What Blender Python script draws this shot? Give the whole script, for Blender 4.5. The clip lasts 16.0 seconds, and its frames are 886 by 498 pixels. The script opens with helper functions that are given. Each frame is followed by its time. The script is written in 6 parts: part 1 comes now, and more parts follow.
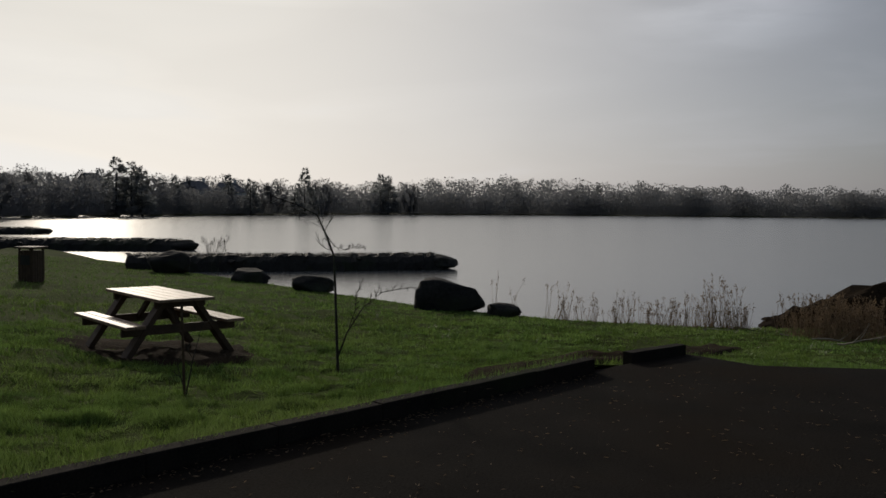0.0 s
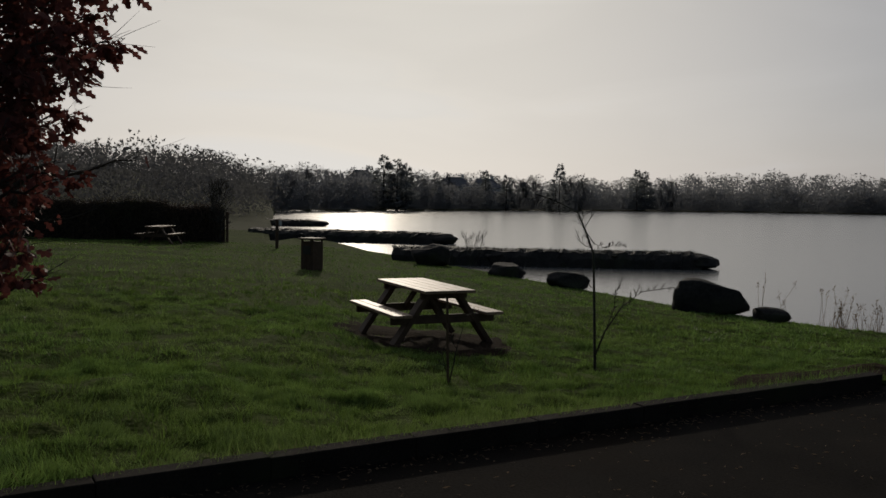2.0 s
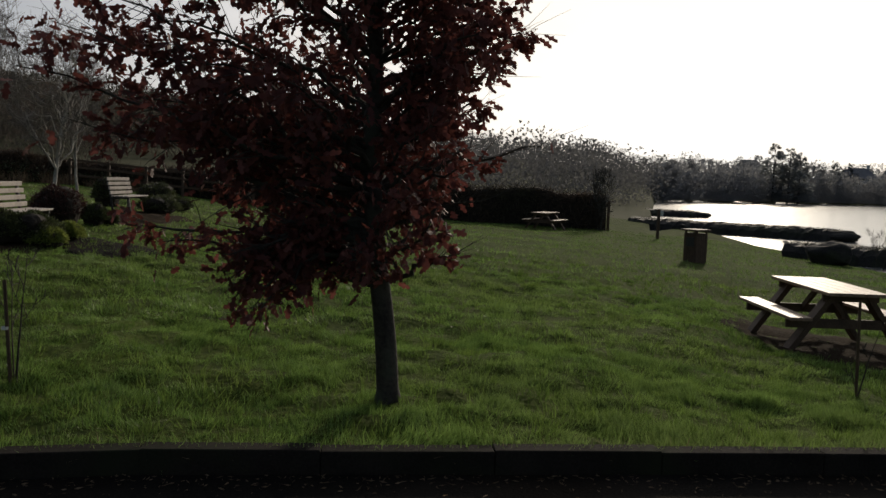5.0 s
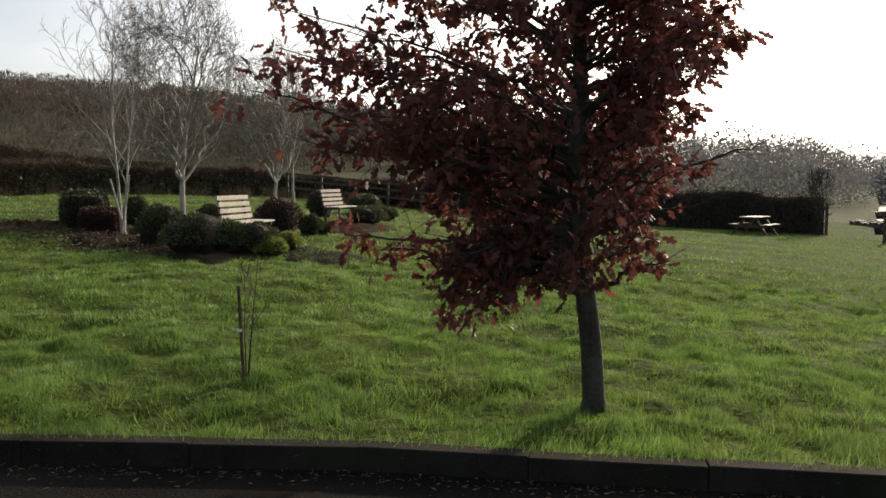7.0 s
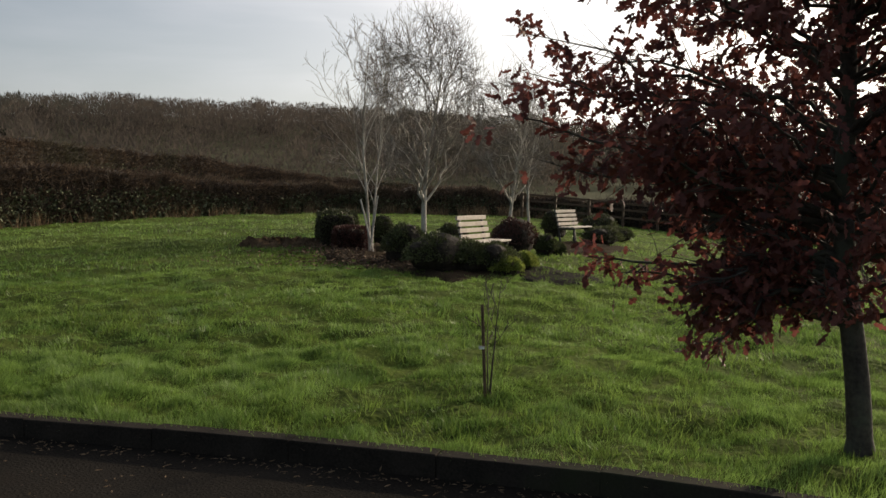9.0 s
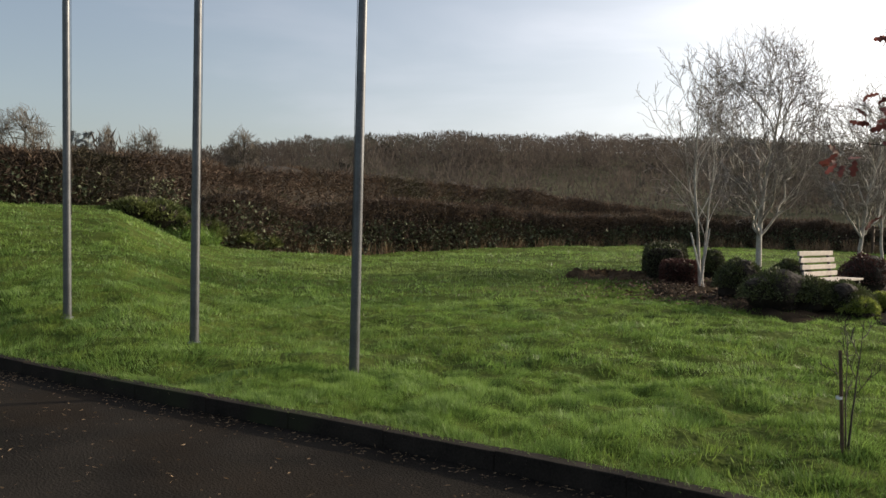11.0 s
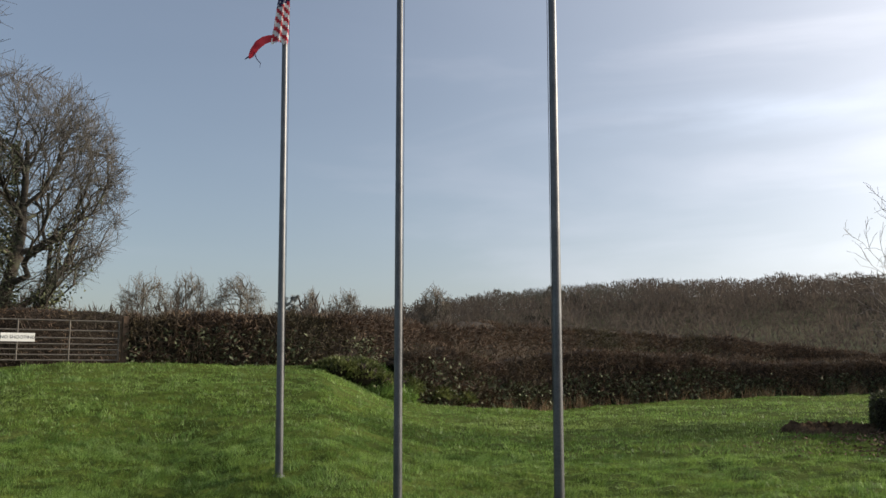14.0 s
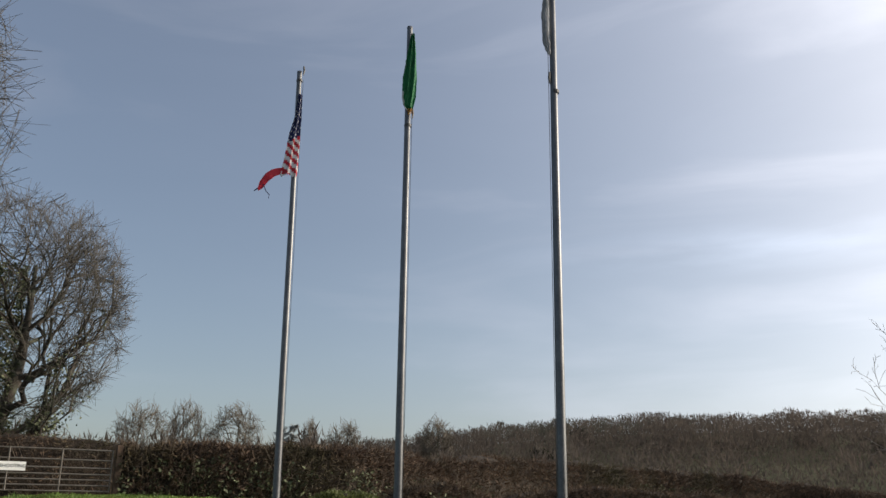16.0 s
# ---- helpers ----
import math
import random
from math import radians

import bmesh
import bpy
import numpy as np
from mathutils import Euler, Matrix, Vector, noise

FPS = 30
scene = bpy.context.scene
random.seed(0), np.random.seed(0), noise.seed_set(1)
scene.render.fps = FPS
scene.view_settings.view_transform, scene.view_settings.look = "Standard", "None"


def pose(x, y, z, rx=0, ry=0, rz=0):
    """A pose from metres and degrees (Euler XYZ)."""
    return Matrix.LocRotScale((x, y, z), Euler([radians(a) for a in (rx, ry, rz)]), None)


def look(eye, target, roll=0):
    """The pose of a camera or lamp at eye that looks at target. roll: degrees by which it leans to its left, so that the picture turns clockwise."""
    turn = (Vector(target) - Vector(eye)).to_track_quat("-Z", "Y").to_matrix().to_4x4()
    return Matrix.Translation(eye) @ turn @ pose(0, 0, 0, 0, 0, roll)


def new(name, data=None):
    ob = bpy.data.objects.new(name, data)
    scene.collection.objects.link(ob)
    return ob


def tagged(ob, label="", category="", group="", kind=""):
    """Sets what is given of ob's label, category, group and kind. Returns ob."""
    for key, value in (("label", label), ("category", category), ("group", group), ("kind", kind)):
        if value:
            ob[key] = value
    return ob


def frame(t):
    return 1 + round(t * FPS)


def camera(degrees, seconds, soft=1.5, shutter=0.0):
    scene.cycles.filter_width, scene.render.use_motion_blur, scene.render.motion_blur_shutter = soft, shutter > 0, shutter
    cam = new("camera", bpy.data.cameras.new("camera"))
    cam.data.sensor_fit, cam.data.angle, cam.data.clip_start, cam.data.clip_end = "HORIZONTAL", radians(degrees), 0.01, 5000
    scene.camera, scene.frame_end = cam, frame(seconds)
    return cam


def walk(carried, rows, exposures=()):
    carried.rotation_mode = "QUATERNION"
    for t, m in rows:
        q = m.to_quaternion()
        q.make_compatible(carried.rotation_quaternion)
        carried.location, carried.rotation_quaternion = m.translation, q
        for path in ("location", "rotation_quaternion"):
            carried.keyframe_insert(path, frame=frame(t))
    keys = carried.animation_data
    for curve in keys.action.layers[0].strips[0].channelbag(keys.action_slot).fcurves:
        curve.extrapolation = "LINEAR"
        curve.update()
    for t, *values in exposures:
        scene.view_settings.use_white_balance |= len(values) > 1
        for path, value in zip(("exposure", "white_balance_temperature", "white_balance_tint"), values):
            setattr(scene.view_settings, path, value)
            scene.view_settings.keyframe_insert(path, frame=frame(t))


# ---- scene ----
# The camera turns on the spot in a car park: x is away from the kerb, z = 0 is the tarmac.
cam = camera(54.81, 16.0)
ROWS = [
    (0.0, 0.020, 0.224, 1.578, 87.17, -0.79, 44.26),
    (0.5, 0.030, 0.190, 1.587, 87.20, -0.80, 47.52),
    (1.0, 0.014, 0.164, 1.591, 86.90, -1.05, 52.02),
    (1.5, 0.000, 0.162, 1.591, 86.71, -1.12, 56.68),
    (2.0, -0.017, 0.162, 1.589, 86.62, -1.12, 61.16),
    (2.5, -0.028, 0.143, 1.594, 86.60, -1.27, 65.20),
    (3.0, -0.037, 0.131, 1.597, 86.61, -1.29, 69.01),
    (3.5, -0.046, 0.115, 1.592, 86.45, -1.29, 72.92),
    (4.0, -0.075, 0.101, 1.585, 85.97, -1.54, 76.98),
    (4.5, -0.100, 0.084, 1.581, 85.45, -1.78, 81.68),
    (5.0, -0.142, 0.065, 1.570, 85.21, -2.06, 86.17),
    (5.2, -0.138, 0.064, 1.577, 85.16, -2.01, 87.70),
    (7.3, -0.108, 0.004, 1.578, 85.51, -0.62, 101.17),
    (7.5, -0.109, -0.006, 1.584, 85.63, -0.61, 102.43),
    (8.0, -0.097, -0.021, 1.586, 85.92, -0.50, 105.44),
    (8.5, -0.083, -0.032, 1.586, 86.19, -0.50, 109.30),
    (9.0, -0.066, -0.050, 1.590, 86.49, -0.66, 114.75),
    (9.5, -0.050, -0.087, 1.588, 86.76, -1.01, 120.79),
    (10.0, -0.028, -0.117, 1.590, 87.02, -1.14, 126.75),
    (10.2, -0.015, -0.124, 1.593, 87.11, -1.13, 128.94),
    (12.3, 0.062, -0.176, 1.611, 91.00, -0.87, 144.23),
    (12.5, 0.064, -0.178, 1.597, 91.58, -0.75, 145.28),
    (12.8, 0.063, -0.188, 1.608, 92.54, -0.47, 146.67),
    (13.0, 0.070, -0.215, 1.605, 93.51, -0.25, 147.27),
    (13.5, 0.068, -0.225, 1.614, 96.10, 0.20, 148.31),
    (14.0, 0.087, -0.206, 1.632, 98.41, 0.31, 148.70),
    (14.5, 0.091, -0.197, 1.649, 100.71, 0.21, 149.10),
    (15.0, 0.086, -0.218, 1.634, 102.89, 0.23, 149.19),
    (15.5, 0.076, -0.229, 1.651, 104.86, -0.10, 149.24),
    (16.0, 0.075, -0.221, 1.667, 107.06, -0.50, 148.77),
]
EXPOSURES = [(0.0, -1.48, 6600, 10), (1.5, -1.74, 6650, 10), (3.0, -1.64, 6700, 10), (4.5, -1.36, 6800, 10), (5.2, -0.68, 6900, 10), (7.3, 0.48, 7300, 10), (7.9, 0.3, 7400, 10), (8.6, 0.18, 7500, 10), (10.2, 0.42, 7300, 10), (12.4, 0.7, 7000, 10), (14.5, 0.47, 6900, 10), (16.0, 0.43, 6800, 10)]
walk(cam, [(t, pose(x, y, z, rx, ry, rz)) for t, x, y, z, rx, ry, rz in ROWS], EXPOSURES)

# ---- world and sun ----
SUN_AZ, SUN_EL = 67.0, 19.0
world = bpy.data.worlds.new("sky")
scene.world = world
world.use_nodes = True
wn, wl = world.node_tree.nodes, world.node_tree.links
wn.clear()
w_out = wn.new("ShaderNodeOutputWorld")
w_bg = wn.new("ShaderNodeBackground")
w_sky = wn.new("ShaderNodeTexSky")
w_sky.sky_type = "NISHITA"
w_sky.sun_disc = False
w_sky.sun_elevation = radians(SUN_EL)
w_sky.sun_rotation = radians(-SUN_AZ)
w_sky.air_density, w_sky.dust_density, w_sky.ozone_density = 1.0, 2.0, 2.0
w_co = wn.new("ShaderNodeTexCoord")
w_map = wn.new("ShaderNodeMapping")
w_map.inputs["Scale"].default_value = (1.0, 1.0, 5.0)
w_noise = wn.new("ShaderNodeTexNoise")
w_noise.inputs["Scale"].default_value, w_noise.inputs["Detail"].default_value = 2.2, 7.0
w_noise.inputs["Distortion"].default_value = 0.6
w_ramp = wn.new("ShaderNodeMapRange")
w_ramp.inputs["From Min"].default_value, w_ramp.inputs["From Max"].default_value = 0.53, 0.72
w_ramp.inputs["To Min"].default_value, w_ramp.inputs["To Max"].default_value = 0.0, 0.13
# thin veil of high cloud, brighter towards the sun
w_dot = wn.new("ShaderNodeVectorMath")
w_dot.operation = "DOT_PRODUCT"
w_dot.inputs[1].default_value = (-math.sin(radians(SUN_AZ)) * math.cos(radians(SUN_EL)), math.cos(radians(SUN_AZ)) * math.cos(radians(SUN_EL)), math.sin(radians(SUN_EL)))
w_half, w_pow, w_lum, w_cloud = [wn.new("ShaderNodeMath") for _ in range(4)]
w_half.operation, w_pow.operation, w_lum.operation, w_cloud.operation = "MULTIPLY_ADD", "POWER", "MULTIPLY_ADD", "MULTIPLY"
w_half.inputs[1].default_value, w_half.inputs[2].default_value = 0.5, 0.5
w_pow.inputs[1].default_value = 5.2
w_lum.inputs[1].default_value, w_lum.inputs[2].default_value = 17.0, 3.35
w_tint = wn.new("ShaderNodeMix")
w_tint.data_type = "RGBA"
w_tint.inputs[6].default_value, w_tint.inputs[7].default_value = (0.85, 0.92, 1.14, 1), (1.0, 0.965, 0.895, 1)
w_veil = wn.new("ShaderNodeVectorMath")
w_veil.operation = "SCALE"
w_mix = wn.new("ShaderNodeMix")
w_mix.data_type = "RGBA"
wl.new(w_co.outputs["Generated"], w_map.inputs["Vector"])
wl.new(w_map.outputs["Vector"], w_noise.inputs["Vector"])
wl.new(w_noise.outputs["Fac"], w_ramp.inputs["Value"])
wl.new(w_co.outputs["Generated"], w_dot.inputs[0])
wl.new(w_dot.outputs["Value"], w_half.inputs[0])
wl.new(w_half.outputs[0], w_pow.inputs[0])
wl.new(w_pow.outputs[0], w_lum.inputs[0])
wl.new(w_lum.outputs[0], w_cloud.inputs[0])
w_puff = wn.new("ShaderNodeMapRange")
w_puff.inputs["From Min"].default_value, w_puff.inputs["From Max"].default_value = 0.4, 0.8
w_puff.inputs["To Min"].default_value, w_puff.inputs["To Max"].default_value = 0.98, 1.09
wl.new(w_noise.outputs["Fac"], w_puff.inputs["Value"])
wl.new(w_puff.outputs["Result"], w_cloud.inputs[1])
wl.new(w_pow.outputs[0], w_tint.inputs[0])
w_sep, w_low, w_lift = wn.new("ShaderNodeSeparateXYZ"), wn.new("ShaderNodeMapRange"), wn.new("ShaderNodeMath")
w_low.inputs["From Min"].default_value, w_low.inputs["From Max"].default_value = 0.0, 0.32
w_low.inputs["To Min"].default_value, w_low.inputs["To Max"].default_value = 1.32, 0.97
w_lift.operation = "MULTIPLY"
wl.new(w_co.outputs["Generated"], w_sep.inputs[0])
wl.new(w_sep.outputs["Z"], w_low.inputs["Value"])
wl.new(w_cloud.outputs[0], w_lift.inputs[0])
wl.new(w_low.outputs["Result"], w_lift.inputs[1])
wl.new(w_tint.outputs[2], w_veil.inputs[0])
wl.new(w_lift.outputs[0], w_veil.inputs["Scale"])
w_share, w_sum = wn.new("ShaderNodeMath"), wn.new("ShaderNodeMath")
w_share.operation, w_sum.operation, w_sum.use_clamp = "MULTIPLY_ADD", "ADD", True
w_share.inputs[1].default_value, w_share.inputs[2].default_value = 0.8, 0.22
wl.new(w_pow.outputs[0], w_share.inputs[0])
wl.new(w_share.outputs[0], w_sum.inputs[0])
wl.new(w_ramp.outputs["Result"], w_sum.inputs[1])
wl.new(w_sum.outputs[0], w_mix.inputs[0])
wl.new(w_sky.outputs["Color"], w_mix.inputs[6])
wl.new(w_veil.outputs["Vector"], w_mix.inputs[7])
# long streaks of thin white cloud: direction, elevation, stretch across, stretch upwards, strength
w_fleck, w_fmap = wn.new("ShaderNodeTexNoise"), wn.new("ShaderNodeMapRange")
w_fleck.inputs["Scale"].default_value, w_fleck.inputs["Detail"].default_value = 5.0, 8.0
w_fmap.inputs["From Min"].default_value, w_fmap.inputs["From Max"].default_value = 0.38, 0.62
wl.new(w_map.outputs["Vector"], w_fleck.inputs["Vector"])
wl.new(w_fleck.outputs["Fac"], w_fmap.inputs["Value"])
w_last = w_mix.outputs[2]
for c_az, c_el, c_wide, c_tall, c_gain in ((127.0, 16.3, 3.2, 32.0, 0.22), (62.0, 17.3, 4.5, 40.0, 0.32), (26.0, 12.5, 6.5, 16.0, 0.28), (58.0, 13.5, 4.0, 60.0, 0.1)):
    w_off, w_str, w_len, w_edge, w_fill, w_plus, w_lit = [wn.new("ShaderNode" + k) for k in ("VectorMath", "VectorMath", "VectorMath", "MapRange", "Math", "Math", "VectorMath")]
    w_off.operation, w_str.operation, w_len.operation, w_fill.operation, w_plus.operation, w_lit.operation = "SUBTRACT", "MULTIPLY", "LENGTH", "MULTIPLY", "ADD", "SCALE"
    w_off.inputs[1].default_value = (-math.sin(radians(c_az)) * math.cos(radians(c_el)), math.cos(radians(c_az)) * math.cos(radians(c_el)), math.sin(radians(c_el)))
    w_str.inputs[1].default_value = (c_wide, c_wide, c_tall)
    w_edge.inputs["From Min"].default_value, w_edge.inputs["From Max"].default_value = 0.2, 1.0
    w_edge.inputs["To Min"].default_value, w_edge.inputs["To Max"].default_value = c_gain, 0.0
    w_plus.inputs[1].default_value = 1.0
    wl.new(w_co.outputs["Generated"], w_off.inputs[0])
    wl.new(w_off.outputs["Vector"], w_str.inputs[0])
    wl.new(w_str.outputs["Vector"], w_len.inputs[0])
    wl.new(w_len.outputs["Value"], w_edge.inputs["Value"])
    wl.new(w_edge.outputs["Result"], w_fill.inputs[0])
    wl.new(w_fmap.outputs["Result"], w_fill.inputs[1])
    wl.new(w_fill.outputs[0], w_plus.inputs[0])
    wl.new(w_last, w_lit.inputs[0])
    wl.new(w_plus.outputs[0], w_lit.inputs["Scale"])
    w_last = w_lit.outputs["Vector"]
wl.new(w_last, w_bg.inputs["Color"])
w_bg.inputs["Strength"].default_value = 0.1
wl.new(w_bg.outputs["Background"], w_out.inputs["Surface"])

sun = new("sun", bpy.data.lights.new("sun", "SUN"))
sun.data.energy, sun.data.angle, sun.data.color = 3.3, radians(1.5), (1.0, 0.9, 0.76)
s_dir = Vector((-math.sin(radians(SUN_AZ)) * math.cos(radians(SUN_EL)), math.cos(radians(SUN_AZ)) * math.cos(radians(SUN_EL)), math.sin(radians(SUN_EL))))
sun.matrix_world = look(s_dir * 50, (0, 0, 0))


# ---- materials ----
def material(name, a, b, scale=6.0, rough=0.85, bump=0.3, fine=60.0, metal=0.0, through_light=0.0, stain=None, vary=0.0, specular=0.4, bump_size=0.01, mass=False):
    """Two colours mixed by noise at two scales, with fine relief; stain: a third colour in patches; through_light:
    share of light let through; mass: every face lit as if it faced up, so twigs too fine to tell apart shade as one
    canopy.
    """
    m = bpy.data.materials.new(name)
    m.use_nodes = True
    n, l = m.node_tree.nodes, m.node_tree.links
    bs = n["Principled BSDF"]
    co = n.new("ShaderNodeTexCoord")
    big, small = n.new("ShaderNodeTexNoise"), n.new("ShaderNodeTexNoise")
    big.inputs["Scale"].default_value, small.inputs["Scale"].default_value = scale, fine
    big.inputs["Detail"].default_value, small.inputs["Detail"].default_value = 5, 4
    for t in (big, small):
        l.new(co.outputs["Object"], t.inputs["Vector"])
    add = n.new("ShaderNodeMath")
    add.operation = "MULTIPLY_ADD"
    add.inputs[1].default_value = 0.55
    l.new(small.outputs["Fac"], add.inputs[0])
    half = n.new("ShaderNodeMath")
    half.operation = "MULTIPLY"
    half.inputs[1].default_value = 0.6
    l.new(big.outputs["Fac"], half.inputs[0])
    l.new(half.outputs[0], add.inputs[2])
    ramp = n.new("ShaderNodeValToRGB")
    ramp.color_ramp.elements[0].position, ramp.color_ramp.elements[1].position = 0.4, 0.72
    ramp.color_ramp.elements[0].color, ramp.color_ramp.elements[1].color = (*a, 1), (*b, 1)
    l.new(add.outputs[0], ramp.inputs["Fac"])
    colour = ramp.outputs["Color"]
    if stain:
        sn, sr, sm = n.new("ShaderNodeTexNoise"), n.new("ShaderNodeMapRange"), n.new("ShaderNodeMix")
        sn.inputs["Scale"].default_value, sn.inputs["Detail"].default_value = scale * 0.37, 6
        sr.inputs["From Min"].default_value, sr.inputs["From Max"].default_value = 0.5, 0.66
        sm.data_type = "RGBA"
        l.new(co.outputs["Object"], sn.inputs["Vector"])
        l.new(sn.outputs["Fac"], sr.inputs["Value"])
        l.new(sr.outputs["Result"], sm.inputs[0])
        l.new(colour, sm.inputs[6])
        sm.inputs[7].default_value = (*stain, 1)
        colour = sm.outputs[2]
    if vary:
        geo, mr, hv = n.new("ShaderNodeNewGeometry"), n.new("ShaderNodeMapRange"), n.new("ShaderNodeHueSaturation")
        mr.inputs["To Min"].default_value, mr.inputs["To Max"].default_value = 1 - vary, 1 + vary
        l.new(geo.outputs["Random Per Island"], mr.inputs["Value"])
        l.new(mr.outputs["Result"], hv.inputs["Value"])
        l.new(colour, hv.inputs["Color"])
        colour = hv.outputs["Color"]
    l.new(colour, bs.inputs["Base Color"])
    bs.inputs["Roughness"].default_value, bs.inputs["Metallic"].default_value = rough, metal
    bs.inputs["Specular IOR Level"].default_value = specular
    if mass:
        up = n.new("ShaderNodeCombineXYZ")
        up.inputs["Z"].default_value = 1.0
        l.new(up.outputs["Vector"], bs.inputs["Normal"])
    if bump:
        bp = n.new("ShaderNodeBump")
        bp.inputs["Strength"].default_value, bp.inputs["Distance"].default_value = bump, bump_size
        l.new(add.outputs[0], bp.inputs["Height"])
        l.new(bp.outputs["Normal"], bs.inputs["Normal"])
    if through_light:
        tr, mx = n.new("ShaderNodeBsdfTranslucent"), n.new("ShaderNodeMixShader")
        l.new(colour, tr.inputs["Color"])
        mx.inputs["Fac"].default_value = through_light
        l.new(bs.outputs["BSDF"], mx.inputs[1])
        l.new(tr.outputs["BSDF"], mx.inputs[2])
        l.new(mx.outputs["Shader"], n["Material Output"].inputs["Surface"])
    return m


M_TARMAC = material("tarmac", (0.010, 0.009, 0.008), (0.028, 0.024, 0.020), 1.2, 1.0, 1.0, 55, stain=(0.022, 0.016, 0.011), bump_size=0.02, specular=0.04)
# backlit kerb: the shade on its face is put into the dark base
M_KERB_SHADED = material("shaded_kerb_concrete", (0.014, 0.0115, 0.0095), (0.038, 0.031, 0.025), 3, 0.95, 0.6, 70, stain=(0.03, 0.034, 0.018), specular=0.1)
# same concrete coloured lighter for the run that faces the sun
M_KERB_SUNLIT = material("sunlit_kerb_concrete", (0.075, 0.06, 0.048), (0.17, 0.14, 0.112), 3, 0.95, 0.6, 70, stain=(0.05, 0.045, 0.028), specular=0.15)
M_LAWN = material("lawn_soil", (0.03, 0.045, 0.01), (0.085, 0.115, 0.022), 0.6, 1.0, 1.0, 14, stain=(0.075, 0.095, 0.025), bump_size=0.09, specular=0.05)
M_GRASS = material("grass_blade", (0.092, 0.168, 0.038), (0.222, 0.342, 0.085), 0.5, 0.45, 0, 3, through_light=0.5, stain=(0.2, 0.275, 0.08), vary=0.4)
M_FIELD = material("far_field", (0.042, 0.045, 0.024), (0.082, 0.082, 0.046), 0.02, 1.0, 0.0, 0.2, stain=(0.09, 0.1, 0.05), specular=0.05)
M_MUD = material("mud", (0.02, 0.014, 0.009), (0.055, 0.04, 0.026), 2, 1.0, 1.0, 25, bump_size=0.05, specular=0.03)
M_BARK = material("bark", (0.025, 0.02, 0.016), (0.075, 0.063, 0.05), 8, 0.9, 0.8, 40, bump_size=0.012, stain=(0.08, 0.09, 0.06))
M_TWIG = material("twig", (0.045, 0.04, 0.034), (0.105, 0.094, 0.08), 5, 0.8, 0.0, 30)
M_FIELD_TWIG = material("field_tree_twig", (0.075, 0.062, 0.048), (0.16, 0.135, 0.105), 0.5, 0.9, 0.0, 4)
M_OAK_LEAF = material("dry_oak_leaf", (0.105, 0.032, 0.028), (0.22, 0.074, 0.06), 3, 0.6, 0, 20, through_light=0.36, vary=0.4)
M_BIRCH = material("birch_bark", (0.28, 0.255, 0.22), (0.5, 0.46, 0.405), 6, 0.75, 0.3, 25, stain=(0.14, 0.115, 0.09))
M_BIRCH_TWIG = material("birch_twig", (0.12, 0.1, 0.09), (0.25, 0.22, 0.195), 5, 0.8, 0, 30)
M_HEDGE = material("hedge_twig", (0.052, 0.035, 0.025), (0.138, 0.092, 0.062), 0.7, 0.9, 0, 5, stain=(0.06, 0.055, 0.03), vary=0.5, through_light=0.15)
# near-black filler: the shade among twigs and leaves is put into this colour
M_CORE_SHADE = material("core_shade", (0.013, 0.009, 0.006), (0.036, 0.026, 0.018), 2, 0.95, 0.8, 12, bump_size=0.1)
M_IVY = material("ivy_leaf", (0.05, 0.062, 0.028), (0.15, 0.165, 0.098), 2, 0.6, 0, 10, vary=0.5, specular=0.2)
# table and seat tops: the sun on them is put into this lighter timber
M_WOOD_SUNLIT = material("sunlit_timber", (0.2, 0.125, 0.08), (0.4, 0.27, 0.185), 7, 0.5, 0.5, 55, vary=0.15)
M_WOOD_DARK = material("dark_timber", (0.06, 0.035, 0.022), (0.13, 0.08, 0.05), 7, 0.7, 0.4, 55)
M_SLAT = material("bench_slat", (0.3, 0.25, 0.21), (0.5, 0.44, 0.38), 7, 0.65, 0.4, 55, vary=0.12)
M_IRON = material("painted_iron", (0.025, 0.025, 0.025), (0.06, 0.055, 0.05), 10, 0.5, 0.2, 60)
M_POLE = material("galvanised_pole", (0.085, 0.088, 0.093), (0.15, 0.154, 0.16), 4, 0.42, 0.1, 60, metal=0.65)
M_GATE = material("galvanised_gate", (0.09, 0.08, 0.07), (0.17, 0.152, 0.135), 6, 0.55, 0.1, 60, metal=0.4)
M_STONE = material("dark_stone", (0.014, 0.013, 0.011), (0.045, 0.04, 0.033), 2, 0.75, 0.9, 14, stain=(0.035, 0.04, 0.018), bump_size=0.06)
M_ROCK = material("boulder", (0.012, 0.011, 0.01), (0.04, 0.036, 0.032), 1.6, 0.85, 0.8, 12, stain=(0.05, 0.055, 0.03), bump_size=0.05)
M_REED = material("dry_reed", (0.15, 0.1, 0.06), (0.31, 0.22, 0.135), 3, 0.8, 0, 20, through_light=0.35, vary=0.3)
M_SHRUB = material("evergreen_leaf", (0.045, 0.055, 0.022), (0.12, 0.135, 0.052), 2, 0.65, 0, 14, through_light=0.15, vary=0.35)
M_SHRUB_DARK = material("dark_evergreen_leaf", (0.03, 0.036, 0.018), (0.085, 0.09, 0.04), 2, 0.5, 0, 14, through_light=0.15, vary=0.35)
M_SHRUB_RED = material("reddish_shrub_leaf", (0.05, 0.02, 0.018), (0.12, 0.05, 0.04), 2, 0.5, 0, 14, through_light=0.15, vary=0.35)
M_SHRUB_LIME = material("lime_shrub_leaf", (0.16, 0.2, 0.04), (0.32, 0.36, 0.09), 2, 0.5, 0, 14, through_light=0.3, vary=0.3)
